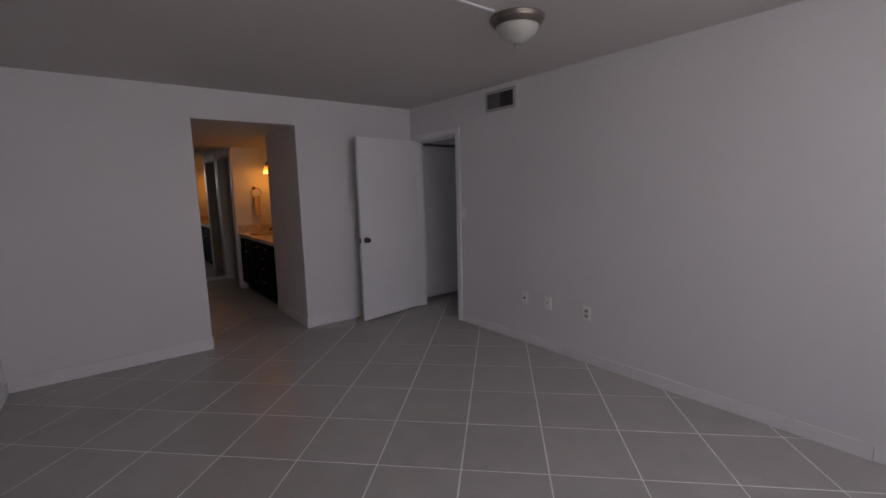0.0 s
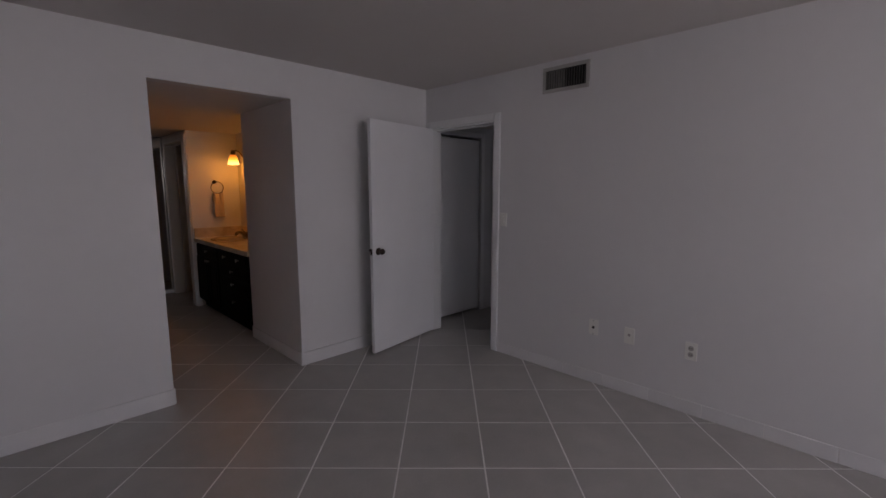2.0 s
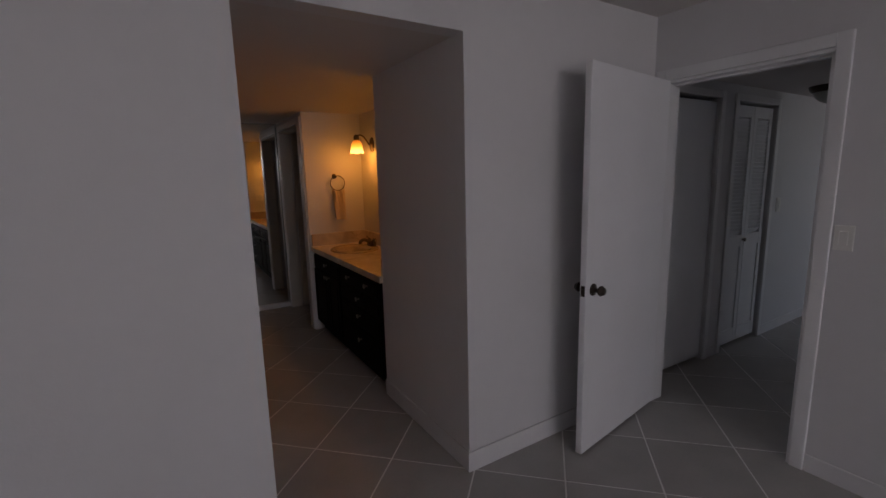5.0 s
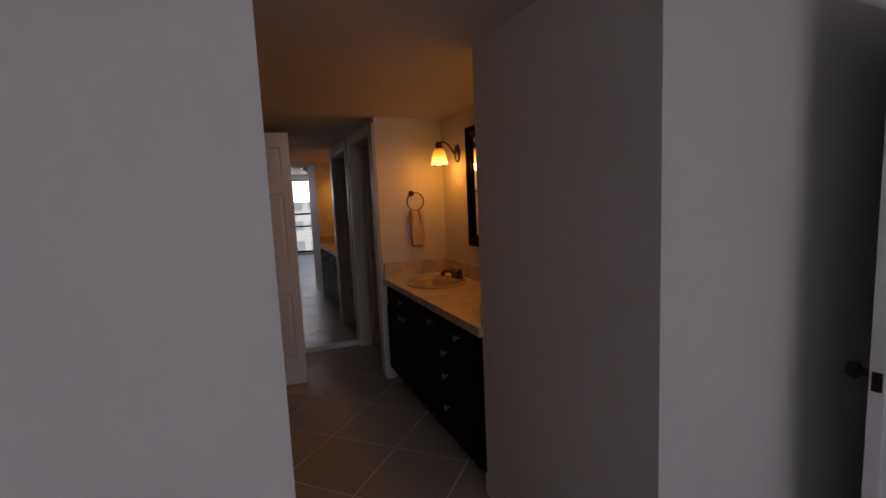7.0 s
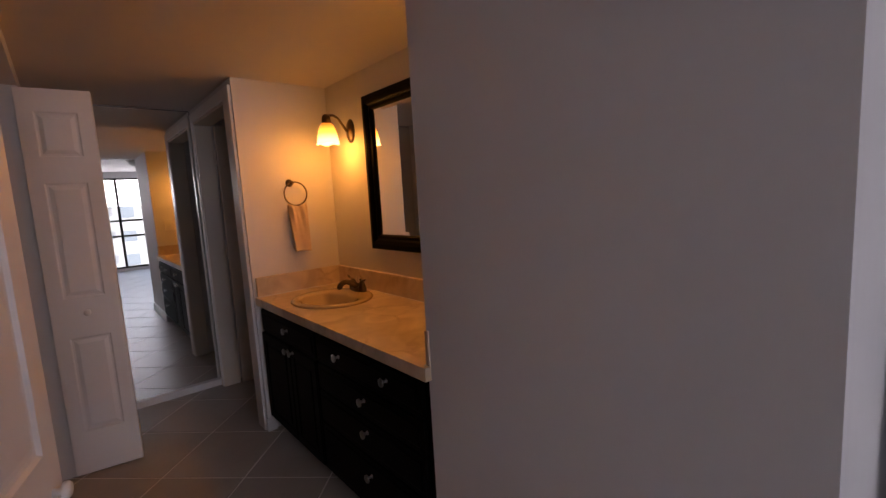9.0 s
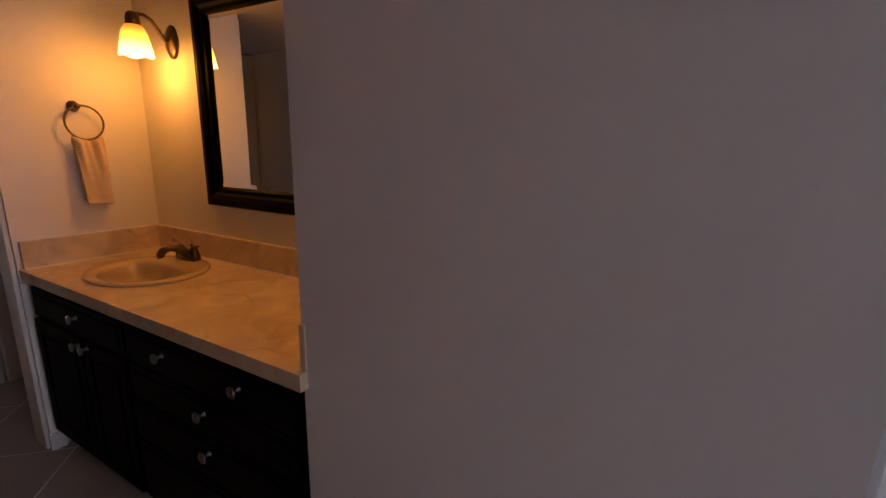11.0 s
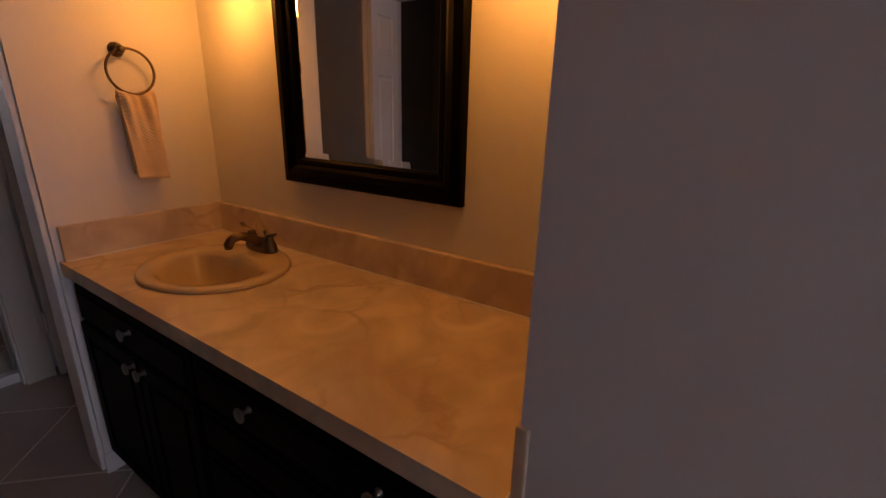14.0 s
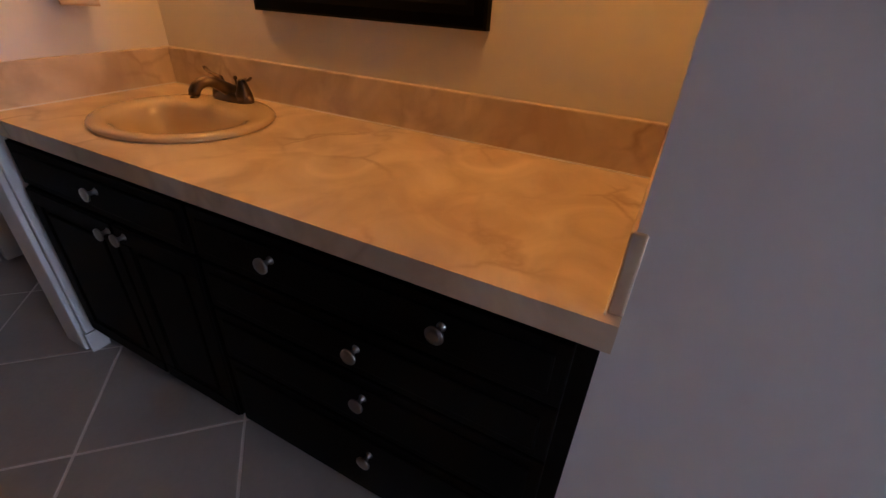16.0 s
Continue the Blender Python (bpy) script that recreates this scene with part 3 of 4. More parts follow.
dual = wall_plate("vanity_switch", 0.0, 1.228, "double rocker switch plate on the lit wall above the countertop", "double")
dual.matrix_world = pose(2.632, YV0, 1.228, 0, 0, 180)
wall_plate("coax_outlet", 3.376, 0.435, "cream wall plate with dark cable socket above the baseboard", "coax")
wall_plate("phone_outlet", 3.107, 0.432, "cream wall plate with small phone jack above the baseboard", "phone")
wall_plate("power_outlet", 2.708, 0.425, "cream wall plate with two power receptacles above the baseboard", "duplex")
hs = wall_plate("hall_switch", 0.0, 1.19, "white rocker light switch on the hall wall past the louvered closet", "switch")
hs.matrix_world = pose(5.93, HY, 1.19)
strike = thing("strike_plate", (XE + 0.052, c0 + 0.018, 0.925), "dark bronze strike plate let into the bedroom door jamb", "strike plate")
part("plate", B(-0.016, 0.016, 0.0003, 0.0022, -0.030, 0.030, 0.0006), M_BRONZE, strike)
part("lip", B(-0.024, -0.016, 0.0003, 0.0065, -0.016, 0.016, 0.0008), M_BRONZE, strike)
wall_plate("light_switch", 4.245, 1.20, "cream rocker light switch beside the bedroom doorway", "switch")
hsw = thing("hall_switch", (5.92, HY, 1.20), "cream light switch on the hall wall", "light switch")
part("cover_plate", B(-0.036, 0.036, -0.006, -0.0002, -0.058, 0.058, 0.002, 2), M_PLATE, hsw)
part("rocker", B(-0.016, 0.016, -0.011, -0.005, -0.032, 0.032, 0.002), M_PLATE, hsw)


alc = thing("alcove_switch", (2.80, YV0, 1.19), "cream double switch plate beside the vanity", "light switch", rz=180)
part("cover_plate", B(-0.058, 0.058, -0.006, -0.0002, -0.058, 0.058, 0.002, 2), M_PLATE, alc)
for sx in (-0.024, 0.024):
    part("rocker", B(sx - 0.015, sx + 0.015, -0.011, -0.005, -0.032, 0.032, 0.002), M_PLATE, alc)


def air_vent():
    v = thing("air_vent", (XE, 3.69, 2.29), "grey metal wall vent with upright vanes under the ceiling", "air vent", rz=-90)
    w, h, f = 0.193, 0.094, 0.026
    bm = bmesh.new()
    for a in ((-w, w, h - f, h), (-w, w, -h, -h + f), (-w, -w + f, -h + f, h - f), (w - f, w, -h + f, h - f)):
        box(bm, a[0], a[1], -0.012, -0.0003, a[2], a[3], 0.002)
    part("frame", bm, M_VENT, v)
    # no hole in the wall: a dark sheet gives the duct's shade
    part("duct", B(-w + f, w - f, -0.002, -0.0005, -h + f, h - f), M_DUCT, v, "flat dark sheet for the shade inside the duct")
    n = 16
    for k in range(n):
        x = -w + f + (2 * w - 2 * f) * (k + 0.5) / n
        sl = bmesh.new()
        box(sl, -0.0009, 0.0009, -0.007, 0.007, -h + f, h - f)
        ang = -38 if k < n // 2 else 12
        bmesh.ops.rotate(sl, verts=sl.verts, cent=(0, 0, 0), matrix=Matrix.Rotation(radians(ang), 3, "Z"))
        bmesh.ops.translate(sl, verts=sl.verts, vec=(x, -0.0095, 0))
        part("vane", sl, M_VANE, v)


air_vent()


def ceiling_lamp(name, place, metal, bowl, label):
    l = thing(name, place, label, "ceiling light")
    part("rim", revolve(bmesh.new(), [(0.02, 0), (0.153, -0.0005), (0.156, -0.006), (0.149, -0.013), (0.152, -0.019), (0.147, -0.028), (0.130, -0.048), (0.123, -0.051), (0.11, -0.046)], n=48), metal, l, smooth=True)
    part("bowl", revolve(bmesh.new(), [(0.122, -0.045), (0.119, -0.061), (0.107, -0.087), (0.084, -0.111), (0.051, -0.130), (0.017, -0.140), (0.004, -0.141)], n=48), bowl, l, "frosted glass bowl", True)
    part("finial", revolve(bmesh.new(), [(0.005, -0.139), (0.019, -0.142), (0.016, -0.151), (0.007, -0.157), (0.009, -0.164), (0.003, -0.174)], n=20), metal, l, smooth=True)


ceiling_lamp("ceiling_lamp", (2.78, 2.46, H), M_PEWTER, M_FROST, "pewter rimmed ceiling lamp with frosted bowl, unlit")
ceiling_lamp("hall_lamp", (5.84, 4.97, HL), M_BRONZE, M_FROST, "dark bronze rimmed ceiling lamp in the hall, unlit")
race = thing("cable_raceway", (1.36, 2.455, H), "white surface cable raceway along the ceiling", "raceway")
part("channel", B(-1.24, 1.235, -0.008, 0.008, -0.010, -0.0003, 0.002), M_TRIM, race)


# ---- vanity ----
def vanity():
    v = thing("vanity_cabinet", (2.47, 6.242, 0.0), "near black espresso vanity cabinet with round pewter knobs", "cabinet")
    L = YV1 - 6.242
    body = box(B(0.0, 0.548, -0.013, L - 0.004, 0.095, 0.69), 0.0, 0.03, -0.013, L - 0.004, 0.69, 0.812)
    box(body, 0.03, 0.548, -0.013, 0.02, 0.69, 0.812)
    box(body, 0.03, 0.548, L - 0.022, L - 0.004, 0.69, 0.812)
    part("body", body, M_ESPRESSO, v)
    part("toe_kick", B(0.055, 0.545, 0.004, L - 0.006, 0.0, 0.095), M_ESPRESSO, v)

    def front(name, y0, y1, z0, z1, knobs, raised):
        bm = B(-0.019, -0.0005, y0, y1, z0, z1, 0.003, 2)
        f = part(name, bm, M_ESPRESSO, v)
        if raised:
            s = 0.052
            fr = bmesh.new()
            for a in ((y0 + 0.002, y1 - 0.002, z0 + 0.002, z0 + s), (y0 + 0.002, y1 - 0.002, z1 - s, z1 - 0.002),
                      (y0 + 0.002, y0 + s, z0 + s, z1 - s), (y1 - s, y1 - 0.002, z0 + s, z1 - s)):
                box(fr, -0.026, -0.018, *a, 0.003)
            part("rail_frame", fr, M_ESPRESSO, f)
            part("raised_panel", B(-0.025, -0.018, y0 + s + 0.016, y1 - s - 0.016, z0 + s + 0.016, z1 - s - 0.016, 0.006, 2), M_ESPRESSO, f)
        else:
            part("raised_panel", B(-0.025, -0.018, y0 + 0.022, y1 - 0.022, z0 + 0.022, z1 - 0.022, 0.005, 2), M_ESPRESSO, f)
        for y, z in knobs:
            bm = revolve(bmesh.new(), [(0.009, 0), (0.009, -0.002), (0.0055, -0.004), (0.0055, -0.017), (0.010, -0.020), (0.0165, -0.022), (0.0175, -0.025), (0.0165, -0.028), (0.006, -0.029)],
                         (-0.025, y, z), "x", 24)
            part("knob", bm, M_CHROME, f, "round satin metal knob", True)

    front("drawer", 0.865, L - 0.05, 0.665, 0.792, [(1.190, 0.742)], False)
    front("door", 0.865, 1.183, 0.115, 0.655, [(1.135, 0.632)], True)
    front("door", 1.190, L - 0.05, 0.115, 0.655, [(1.205, 0.628)], True)
    front("drawer", 0.03, 0.85, 0.665, 0.792, [(0.608, 0.742), (0.233, 0.744)], False)
    front("drawer", 0.03, 0.85, 0.530, 0.655, [(0.413, 0.606)], False)
    front("drawer", 0.03, 0.85, 0.365, 0.520, [(0.406, 0.472)], False)
    front("drawer", 0.03, 0.85, 0.115, 0.355, [(0.399, 0.285)], False)


vanity()

SX, SY = 2.727, 7.446          # sink centre


def countertop():
    c = thing("countertop", (2.44, YV0, 0.812), "cream marbled countertop with low splash boards", "countertop")
    L, D, n = YV1 - YV0, XB - 2.44, 40
    a, b = 0.200, 0.247
    cx, cy = SX - 2.44, SY - YV0
    bm = bmesh.new()
    outer_t, inner_t, inner_b, outer_b = [], [], [], []
    for k in range(4 * n):
        ang = 2 * math.pi * (k + 0.5) / (4 * n)
        dx, dy = math.cos(ang), math.sin(ang)
        inner_t.append(bm.verts.new((cx + a * dx, cy + b * dy, 0.046)))
        inner_b.append(bm.verts.new((cx + a * dx, cy + b * dy, 0.0)))
        s = min(((D - 0.001 - cx) / dx if dx > 0 else (0.0 - cx) / dx) if abs(dx) > 1e-6 else 9e9, ((L - 0.002 - cy) / dy if dy > 0 else (0.002 - cy) / dy) if abs(dy) > 1e-6 else 9e9)
        outer_t.append(bm.verts.new((cx + s * dx, cy + s * dy, 0.046)))
        outer_b.append(bm.verts.new((cx + s * dx, cy + s * dy, 0.0)))
    m = 4 * n
    corners = [(0.0, 0.002), (D - 0.001, 0.002), (D - 0.001, L - 0.002), (0.0, L - 0.002)]
    for k in range(m):
        j = (k + 1) % m
        top, bot = [inner_t[k], outer_t[k]], [inner_b[k], outer_b[k]]
        p, q = outer_t[k].co, outer_t[j].co
        extra = None
        if abs(p.x - q.x) > 1e-5 and abs(p.y - q.y) > 1e-5:
            extra = min(corners, key=lambda cc: (cc[0] - p.x) ** 2 + (cc[1] - p.y) ** 2 + (cc[0] - q.x) ** 2 + (cc[1] - q.y) ** 2)
        if extra:
            et, eb = bm.verts.new((*extra, 0.046)), bm.verts.new((*extra, 0.0))
            bm.faces.new((inner_t[k], outer_t[k], et, outer_t[j], inner_t[j]))
            bm.faces.new((inner_b[k], inner_b[j], outer_b[j], eb, outer_b[k]))
            bm.faces.new((outer_t[k], outer_b[k], eb, et))
            bm.faces.new((et, eb, outer_b[j], outer_t[j]))
        else:
            bm.faces.new((inner_t[k], outer_t[k], outer_t[j], inner_t[j]))
            bm.faces.new((inner_b[k], inner_b[j], outer_b[j], outer_b[k]))
            bm.faces.new((outer_t[k], outer_b[k], outer_b[j], outer_t[j]))
        bm.faces.new((inner_t[k], inner_t[j], inner_b[j], inner_b[k]))
    part("slab", bm, M_MARBLE, c)
    z0, z1 = 0.0465, 0.166
    part("backsplash", B(D - 0.022, D - 0.001, 0.0225, L - 0.0225, z0, z1, 0.003, 2), M_MARBLE, c)
    part("side_splash", B(0.020, D - 0.001, 0.001, 0.021, z0, z1, 0.003, 2), M_MARBLE, c)
    part("caulk", B(0.014, D - 0.022, 0.0212, 0.0245, 0.046, 0.0495, 0.001), M_TRIM, c, "thin pale caulk bead")
    part("caulk", B(D - 0.0252, D - 0.0222, 0.0245, L - 0.0245, 0.046, 0.0495, 0.001), M_TRIM, c, "thin pale caulk bead")
    part("caulk", B(0.014, D - 0.022, L - 0.0245, L - 0.0212, 0.046, 0.0495, 0.001), M_TRIM, c, "thin pale caulk bead")
    part("side_splash", B(0.012, D - 0.001, L - 0.021, L - 0.001, z0, z1, 0.003, 2), M_MARBLE, c)


countertop()


def sink():
    s = thing("sink", (SX, SY, 0.858), "bisque oval drop-in porcelain sink in the countertop", "sink")
    bm = bmesh.new()
    n = 56
    # half width towards the room, half width towards the faucet, half length, height
    rings = [(0.218, 0.218, 0.252, 0.0005), (0.222, 0.222, 0.257, 0.006), (0.217, 0.217, 0.252, 0.013), (0.204, 0.206, 0.238, 0.016), (0.182, 0.118, 0.204, 0.0125),
             (0.172, 0.098, 0.190, 0.006), (0.165, 0.088, 0.181, -0.008), (0.154, 0.080, 0.168, -0.045), (0.132, 0.066, 0.142, -0.095), (0.088, 0.050, 0.094, -0.128),
             (0.034, 0.034, 0.036, -0.137), (0.022, 0.022, 0.022, -0.139)]
    prev = None
    for room, wall, b, z in rings:
        ring = []
        for k in range(n):
            a = 2 * math.pi * k / n
            u, v = math.cos(a), math.sin(a)
            flat = 0.72 if (u > 0 and wall < 0.15 and z > -0.12) else 1.0
            ring.append(bm.verts.new(((wall if u > 0 else room) * math.copysign(abs(u) ** flat, u), b * v, z)))
        if prev:
            for k in range(n):
                bm.faces.new((prev[k], prev[(k + 1) % n], ring[(k + 1) % n], ring[k]))
        prev = ring
    part("basin", bm, M_SINK, s, smooth=True)
    part("drain", revolve(bmesh.new(), [(0.022, -0.1365), (0.022, -0.133), (0.016, -0.132), (0.003, -0.130)], n=20), M_BRASS, s, "aged metal drain ring", True)
    part("overflow", revolve(bmesh.new(), [(0.008, 0.0), (0.008, 0.003), (0.004, 0.003)], (-0.157, 0.0, -0.035), "x", 12), M_BRASS, s, "small overflow ring", True)


sink()


def faucet():
    f = thing("faucet", (2.908, SY + 0.020, 0.872), "aged bronze two handle faucet behind the sink", "faucet")
    base = bmesh.new()
    n = 36
    prev = None
    for sc, z in ((0.97, 0.0), (1.0, 0.004), (0.99, 0.012), (0.90, 0.019), (0.72, 0.024), (0.40, 0.026)):
        ring = []
        for k in range(n):
            a = 2 * math.pi * k / n
            ring.append(base.verts.new((0.030 * sc * math.cos(a), (0.050 + 0.032 * sc) * math.copysign(abs(math.sin(a)) ** 0.7, math.sin(a)), z)))
        if prev:
            for k in range(n):
                base.faces.new((prev[k], prev[(k + 1) % n], ring[(k + 1) % n], ring[k]))
        else:
            base.faces.new(ring)
        prev = ring
    base.faces.new(prev[::-1])
    part("base_plate", base, M_BRASS, f, smooth=True)
    part("hub", revolve(bmesh.new(), [(0.028, 0.010), (0.027, 0.024), (0.022, 0.036), (0.012, 0.044), (0.003, 0.046)], n=24), M_BRASS, f, smooth=True)
    pts = [(0.004, 0, 0.020), (-0.010, 0, 0.032), (-0.028, 0.003, 0.044), (-0.048, 0.008, 0.056), (-0.066, 0.013, 0.062), (-0.084, 0.018, 0.060), (-0.098, 0.023, 0.051), (-0.106, 0.026, 0.038), (-0.108, 0.027, 0.028)]
    part("spout", tube(bmesh.new(), pts, [0.022, 0.020, 0.0175, 0.016, 0.0155, 0.0155, 0.016, 0.0165, 0.0155], 18), M_BRASS, f, smooth=True)
    part("aerator", revolve(bmesh.new(), [(0.013, 0.026), (0.013, 0.022), (0.010, 0.021)], (-0.108, 0.027, 0), "z", 18), M_BRASS, f, smooth=True)
    part("lift_rod", tube(bmesh.new(), [(0.020, 0, 0.02), (0.020, 0, 0.056), (0.020, 0, 0.060), (0.020, 0, 0.068)], [0.003, 0.003, 0.007, 0.004], 10), M_BRASS, f, smooth=True)
    for s in (-1, 1):
        h = part("handle", revolve(bmesh.new(), [(0.026, 0.008), (0.025, 0.022), (0.019, 0.040), (0.015, 0.054), (0.013, 0.062), (0.008, 0.067), (0.002, 0.069)], (0, 0.051 * s, 0), "z", 22), M_BRASS, f, smooth=True)
        sweep = [(0.0, 0.0, 0.058), (-0.001, 0.013, 0.068), (-0.003, 0.026, 0.071), (-0.005, 0.037, 0.072 + 0.004 * s), (-0.006, 0.048, 0.076 + 0.010 * max(s, 0))]
        bm = bmesh.new()
        prev = None
        for (x, y, z), wide in zip(sweep, (0.010, 0.008, 0.0075, 0.009, 0.007)):
            y = s * (0.051 + y)
            ring = [bm.verts.new((x + wide * math.cos(q), y, z + 0.0035 * math.sin(q))) for q in (2 * math.pi * k / 12 for k in range(12))]
            if prev:
                for k in range(12):
                    bm.faces.new((prev[k], prev[(k + 1) % 12], ring[(k + 1) % 12], ring[k]))
            else:
                bm.faces.new(ring)
            prev = ring
        bm.faces.new(prev[::-1])
        part("lever", bm, M_BRASS, h, smooth=True)


faucet()


def wall_mirror():
    y0, y1, z0, z1, fw = 6.675, 7.41, 1.12, 2.00, 0.085
    m = thing("wall_mirror", (XB, (y0 + y1) / 2, z0), "rectangular mirror in a broad black moulded frame above the vanity", "mirror")
    w, h = (y1 - y0) / 2, z1 - z0
    prof = [(0.0, 0.0), (0.0, -0.022), (0.006, -0.028), (0.030, -0.032), (0.050, -0.026), (0.062, -0.018), (0.066, -0.020), (0.078, -0.018), (0.085, -0.010), (0.085, 0.0)]
    for name, ends in (("frame_bottom", ((-w, 0), (w, 0), 1)), ("frame_top", ((w, h), (-w, h), -1)), ("frame_side", ((-w, h), (-w, 0), 2)), ("frame_side", ((w, 0), (w, h), 3))):
        bm = bmesh.new()
        (ya, za), (yb, zb), side = ends
        rings = []
        for yy, zz in ((ya, za), (yb, zb)):
            ring = []
            for d, x in prof:
                ring.append(bm.verts.new((x - 0.001, yy - math.copysign(d, yy), zz + d if zz < h / 2 else zz - d)))
            rings.append(ring)
        for k in range(len(prof) - 1):
            bm.faces.new((rings[0][k], rings[0][k + 1], rings[1][k + 1], rings[1][k]))
        part(name, bm, M_BLACK, m)
    g = fw - 0.002
    bm = bmesh.new()
    bv = 0.022
    outer = [(-w + g, g), (w - g, g), (w - g, h - g), (-w + g, h - g)]
    inner = [(-w + g + bv, g + bv), (w - g - bv, g + bv), (w - g - bv, h - g - bv), (-w + g + bv, h - g - bv)]
    vo = [bm.verts.new((-0.006, y, z)) for y, z in outer]
    vi = [bm.verts.new((-0.0085, y, z)) for y, z in inner]
    vb = [bm.verts.new((-0.002, y, z)) for y, z in outer]
    bm.faces.new(vi)
    bm.faces.new(vb[::-1])
    for k in range(4):
        bm.faces.new((vo[k], vo[(k + 1) % 4], vi[(k + 1) % 4], vi[k]))
        bm.faces.new((vb[k], vb[(k + 1) % 4], vo[(k + 1) % 4], vo[k]))
    part("mirror_pane", bm, M_MIRROR, m, "bevelled mirror glass")


wall_mirror()


def sconce(py, flip, label):
    s = thing("wall_sconce", (XB, py, 1.835), label, "wall lamp", "sconces beside the wall mirror")
    part("backplate", revolve(bmesh.new(), [(0.062, -0.0005), (0.062, -0.008), (0.054, -0.014), (0.048, -0.016), (0.040, -0.022), (0.004, -0.026)], (0, 0, 0), "x", 32, 0.72, 1.15), M_BRASS, s, smooth=True)
    arm = [(-0.02, 0, 0.0), (-0.035, 0.001 * flip, 0.004), (-0.055, 0.003 * flip, 0.035), (-0.080, 0.006 * flip, 0.072), (-0.110, 0.008 * flip, 0.088), (-0.140, 0.010 * flip, 0.086), (-0.152, 0.010 * flip, 0.070)]
    part("arm", tube(bmesh.new(), arm, [0.010, 0.009, 0.008, 0.0075, 0.0075, 0.009, 0.011], 12), M_BRASS, s, smooth=True)
    cx, cy = -0.155, 0.010 * flip
    part("socket_cup", revolve(bmesh.new(), [(0.010, 0.092), (0.020, 0.086), (0.026, 0.070), (0.028, 0.036), (0.022, 0.034)], (cx, cy, 0), "z", 24), M_BRASS, s, smooth=True)
    prof = [(0.030, 0.038), (0.040, 0.027), (0.049, 0.005), (0.056, -0.026), (0.061, -0.056), (0.066, -0.082)]
    bm = bmesh.new()
    n = 40
    prev = None
    for inner in (0, 1):
        seq = prof if not inner else [(r - 0.003, z) for r, z in prof[::-1]]
        for r, z in seq:
            wv = max(0.0, (0.0 - z) / 0.074)
            ring = [bm.verts.new((cx + r * math.cos(2 * math.pi * k / n), cy + r * math.sin(2 * math.pi * k / n), z - 0.0035 * wv * wv * math.cos(5 * 2 * math.pi * k / n))) for k in range(n)]
            if prev:
                for k in range(n):
                    bm.faces.new((prev[k], prev[(k + 1) % n], ring[(k + 1) % n], ring[k]))
            prev = ring
    part("shade", bm, M_SHADE, s, "glowing amber bell glass with scalloped rim", True)
    part("bulb", revolve(bmesh.new(), [(0.010, 0.030), (0.014, 0.010), (0.030, -0.020), (0.034, -0.040), (0.026, -0.060), (0.004, -0.070)], (cx, cy, 0), "z", 24), M_SHADE_LOW, s, "bright warm bulb", True)
    lamp = new("sconce_light", bpy.data.lights.new("sconce_light", "POINT"))
    lamp.data.energy, lamp.data.color, lamp.data.shadow_soft_size = SCONCE_W, (1.0, 0.345, 0.038), 0.03
    lamp.location = (XB + cx, py + cy, 1.835 - 0.105)


SCONCE_W = 1.65
sconce(7.595, 1, "bronze wall sconce with lit amber shade near the towel ring")
sconce(6.49, -1, "bronze wall sconce with lit amber shade beside the partition")


def towel_ring():
    t = thing("towel_ring", (2.721, YV1, 1.543), "bronze towel ring on the end wall", "towel ring")
    part("rosette", revolve(bmesh.new(), [(0.024, -0.0005), (0.024, -0.006), (0.016, -0.012), (0.009, -0.016), (0.009, -0.034), (0.013, -0.040), (0.011, -0.050), (0.003, -0.052)], (0, 0, 0), "y", 24), M_BRASS, t, smooth=True)
    bm = bmesh.new()
    n, R, r = 48, 0.073, 0.0045
    rings = []
    for k in range(n):
        a = 2 * math.pi * k / n
        c = Vector((0.020 + R * math.cos(a), -0.040, -0.069 + R * math.sin(a)))
        d = Vector((math.cos(a), 0, math.sin(a)))
        rings.append([bm.verts.new(c + r * (math.cos(b) * d + math.sin(b) * Vector((0, 1, 0)))) for b in (2 * math.pi * j / 10 for j in range(10))])
    for k in range(n):
        a, b = rings[k], rings[(k + 1) % n]
        for j in range(10):
            bm.faces.new((a[j], a[(j + 1) % 10], b[(j + 1) % 10], b[j]))
    part("ring", bm, M_BRASS, t, smooth=True)


towel_ring()


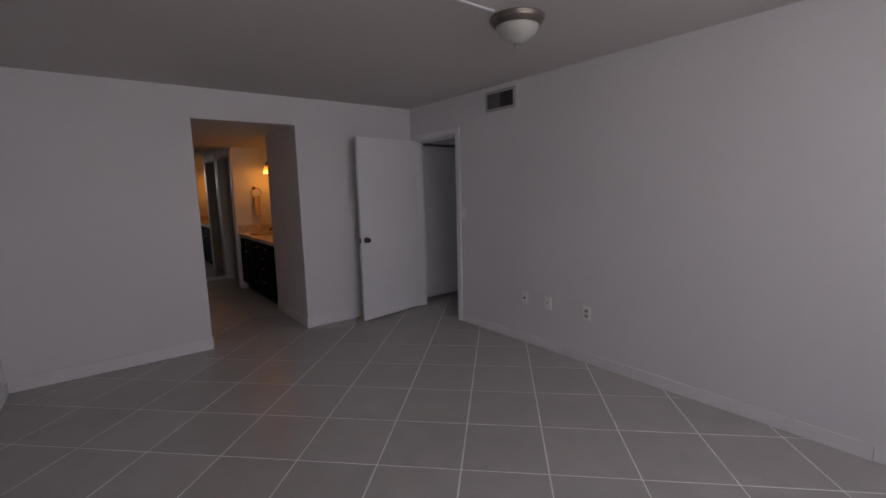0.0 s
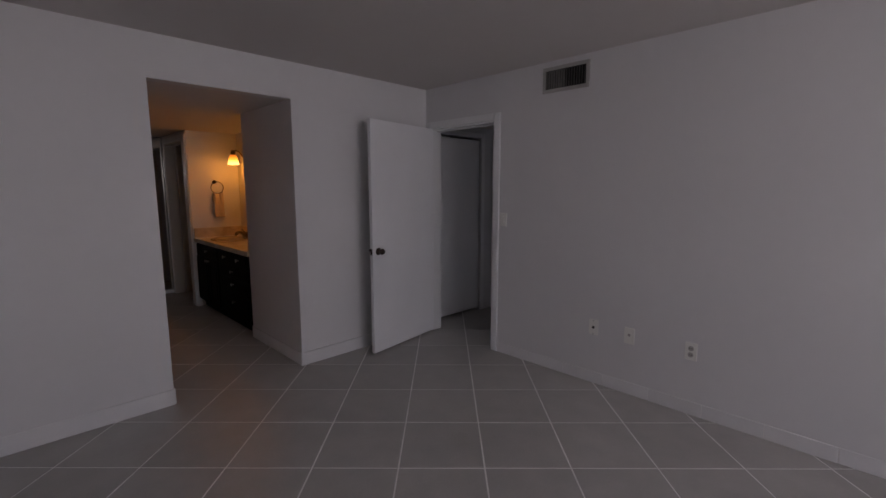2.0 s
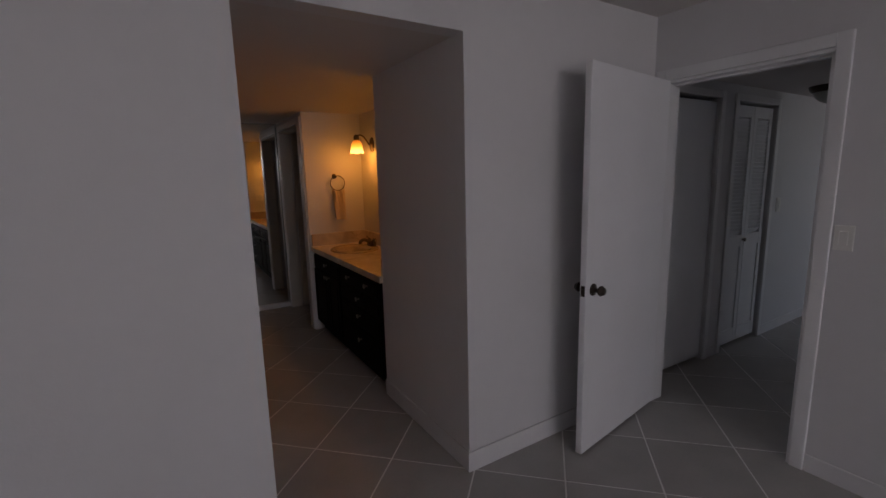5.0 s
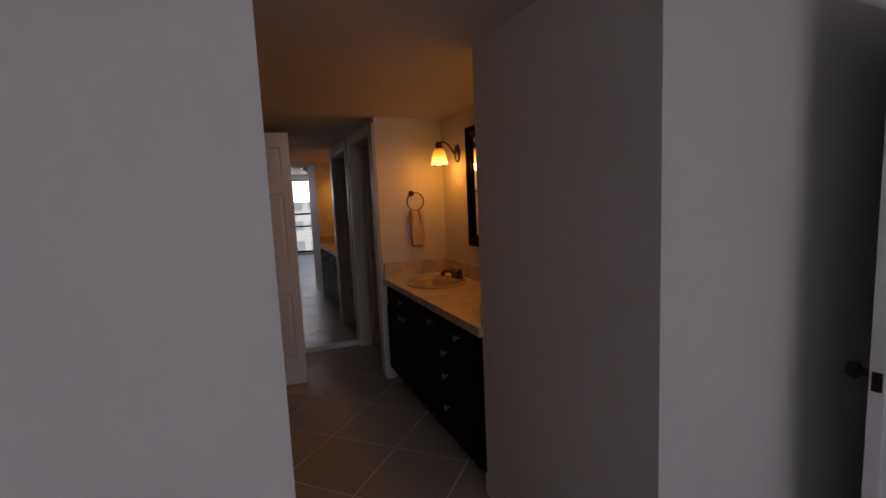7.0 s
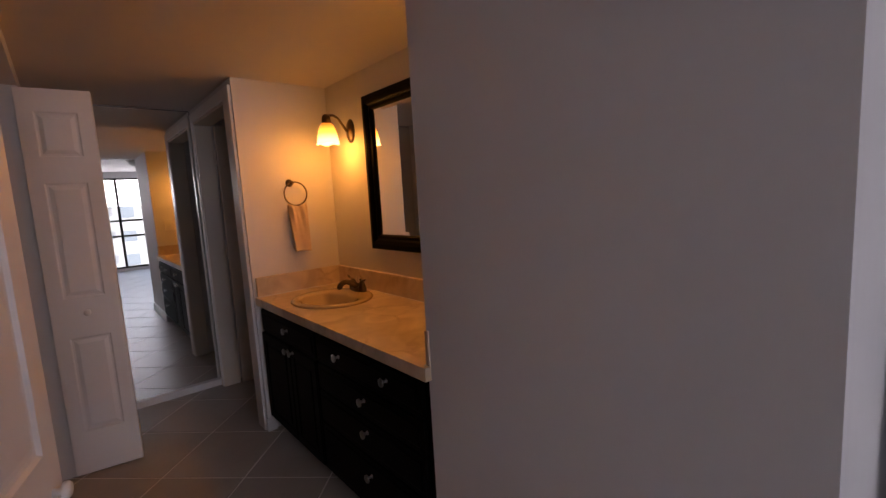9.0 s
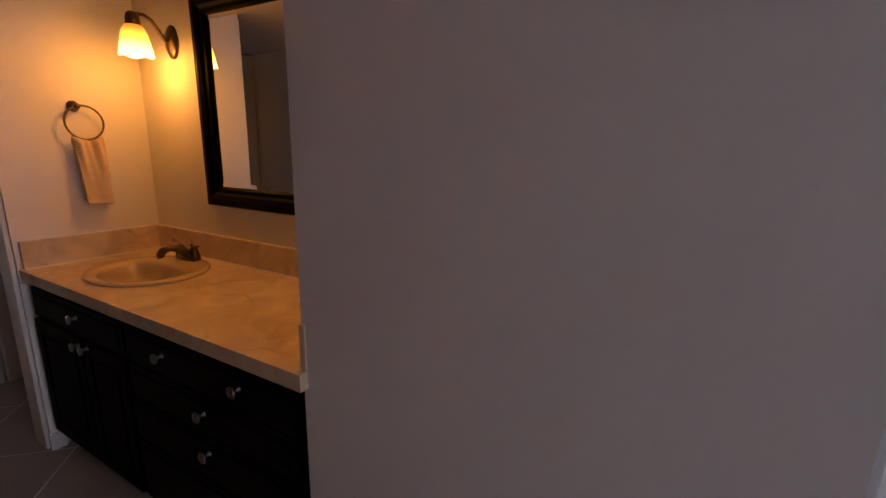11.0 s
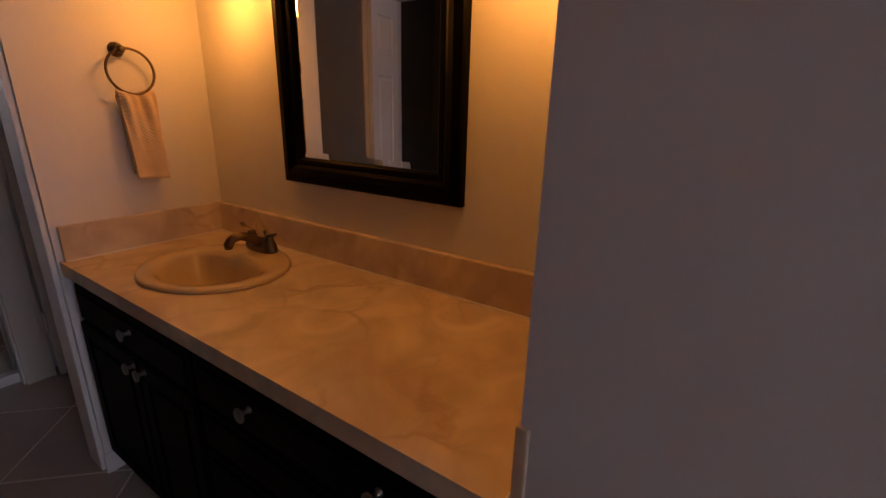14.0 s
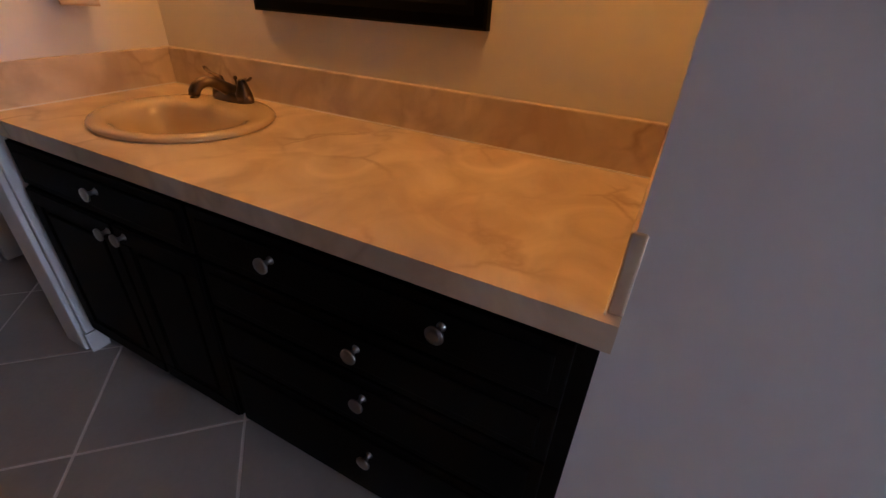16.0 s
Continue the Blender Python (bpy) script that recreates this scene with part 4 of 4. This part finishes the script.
def towel():
    t = thing("hand_towel", (2.745, YV1 - 0.040, 1.407), "peach ribbed hand towel with a plain hem, gathered over the ring", "towel")
    bm = bmesh.new()
    nu, nv = 36, 56
    L = 0.305
    grid = {}
    for i in range(nu + 1):
        for j in range(nv + 1):
            u = i / nu - 0.5
            s = j / nv * 2 - 1
            drop = abs(s)
            width = 0.118 - 0.004 * math.exp(-((drop - 0.10) / 0.10) ** 2) - 0.014 * drop
            front = -1 if s < 0 else 1
            ln = L if s < 0 else L * 0.95
            gather = math.exp(-(drop / 0.42) ** 2)
            fold = gather * (0.010 * math.sin(9.5 * u + 0.9 + 1.6 * drop) + 0.0055 * math.sin(21 * u - 5.0 * drop)) + 0.004 * drop * math.sin(7 * u + 2.2)
            y = front * (0.009 + 0.006 * drop) * min(1.0, drop * 14) + fold * min(1.0, 0.25 + drop * 8)
            z = 0.008 - ln * drop - 0.010 * (1 - drop) * math.cos(u * math.pi) - 0.006 * u * drop
            if drop > 0.955:
                y += front * 0.0018
            grid[i, j] = bm.verts.new((u * width + 0.008 * drop, y, z))
    for i in range(nu):
        for j in range(nv):
            bm.faces.new((grid[i, j], grid[i + 1, j], grid[i + 1, j + 1], grid[i, j + 1]))
    ob = part("cloth", bm, M_TOWEL, t, smooth=True)
    so = ob.modifiers.new("thick", "SOLIDIFY")
    so.thickness = 0.005


towel()


# ---- tower outside ----
def tower(x, y, w, d, storeys, rz):
    t = thing("apartment_building", (x, y, -30), "pale stucco apartment tower with long balconies", "building", "towers outside", rz=rz)
    h = storeys * 3.0
    part("wall", B(-w / 2, w / 2, -d / 2, d / 2, 0, h), M_FACADE, t)
    part("roof", B(-w / 2 - 0.3, w / 2 + 0.3, -d / 2 - 0.3, d / 2 + 0.3, h + 0.001, h + 0.8), M_FACADE, t)
    wm = None
    bays = int(w // 5)
    for s in range(max(0, storeys - 13), storeys):
        for b in range(bays):
            cx = -w / 2 + (b + 0.5) * w / bays
            for dx, ww in ((-1.1, 1.5), (1.0, 0.9)):
                win = part("window", B(cx + dx - ww / 2, cx + dx + ww / 2, d / 2 + 0.001, d / 2 + 0.06, s * 3 + 0.9, s * 3 + 2.3), M_FWIN, t)
            if b % 2 == 0:
                part("balcony", box(B(cx - 2.2, cx + 2.2, d / 2 + 0.07, d / 2 + 1.4, s * 3, s * 3 + 0.15), cx - 2.2, cx + 2.2, d / 2 + 1.33, d / 2 + 1.4, s * 3 + 0.15, s * 3 + 1.05), M_FACADE, t)


tower(12, -62, 44, 14, 13, 4)
tower(-38, -80, 36, 14, 11, -12)


# ---- baseboards and floor tiles ----
def run_base(name, x0, x1, y0, y1, h=0.09):
    structure(name, B(x0, x1, y0, y1, 0.0, h, 0.003, 2), M_BASE, "low pale baseboard along the wall")


run_base("baseboard", XW, XL - 0.0, YN - 0.011, YN - 0.0004, 0.11)
run_base("baseboard", XR, XE - 0.012, YN - 0.011, YN - 0.0004, 0.11)
run_base("baseboard", XL - 0.0, XL + 0.011, YN + 0.0, YN + T + 0.02, 0.11)
run_base("baseboard", XR - 0.011, XR - 0.0004, YN - 0.011, YV0 + 0.015, 0.11)
run_base("baseboard", XW + 0.0004, XW + 0.011, YS, YN - 0.012, 0.11)
run_base("baseboard", 5.80, 9.0, HY - 0.011, HY - 0.0004, 0.09)
run_base("baseboard", 4.88, 5.02, HY - 0.011, HY - 0.0004, 0.09)
run_base("baseboard", XJ - 0.012, XJ + 0.05, YV1 - 0.024, YV1 - 0.0145, 0.085)

tile_base = structure("baseboard_tiles", B(XE - 0.004, XE - 0.0004, YS, 4.288, 0.0, 0.088), M_GROUT, "row of pale tiles along the wall foot")
bm = B(-0.0062, 0.0, 0.0, 0.330, 0.0, 0.090, 0.002)
me_b = bpy.data.meshes.new("base_tile")
bmesh.ops.recalc_face_normals(bm, faces=bm.faces)
bm.to_mesh(me_b)
bm.free()
me_b.materials.append(M_BASE)
y = 4.288 - 0.333
rng = random.Random(4)
while y > YS:
    o = new("tile", me_b)
    o.matrix_world = pose(XE - 0.0042 + rng.uniform(-0.001, 0.0), y, rng.uniform(-0.001, 0.001))
    o.parent = tile_base
    tagged(o, kind="structure")
    y -= 0.333

REGIONS = ((XW, XE, YS, YN), (XL, XR, YN, YV0), (XL, XB, YV0, YV1), (XL, XJ, YV1, YM), (0.8, XL, 5.33, 8.2), (XE, 9.1, 4.15, HY), (XJ, 3.4, DY0, 8.95))
bm = bmesh.new()
hs = (PITCH - 0.0085) / 2
box(bm, -hs, hs, -hs, hs, -0.012, 0.0, 0.0018, 2)
me_t = bpy.data.meshes.new("floor_tile")
bmesh.ops.recalc_face_normals(bm, faces=bm.faces)
bm.to_mesh(me_t)
bm.free()
me_t.materials.append(M_TILE)
D = PITCH / math.sqrt(2)
for i in range(-24, 26):
    for j in range(-20, 26):
        x = 2.82 + (i + 0.5 + j + 0.5) * D
        y = 3.60 + (j + 0.5 - i - 0.5) * D
        if any(a - 0.30 < x < b + 0.30 and c - 0.30 < y < d + 0.30 for a, b, c, d in REGIONS) and x > XW - 0.3:
            o = new("tile", me_t)
            o.matrix_world = pose(x, y, rng.uniform(-0.0006, 0.0), rng.uniform(-0.05, 0.05), rng.uniform(-0.05, 0.05), 45 + 90 * rng.randrange(4) + rng.uniform(-0.1, 0.1))
            o.parent = floor
            tagged(o, kind="structure")
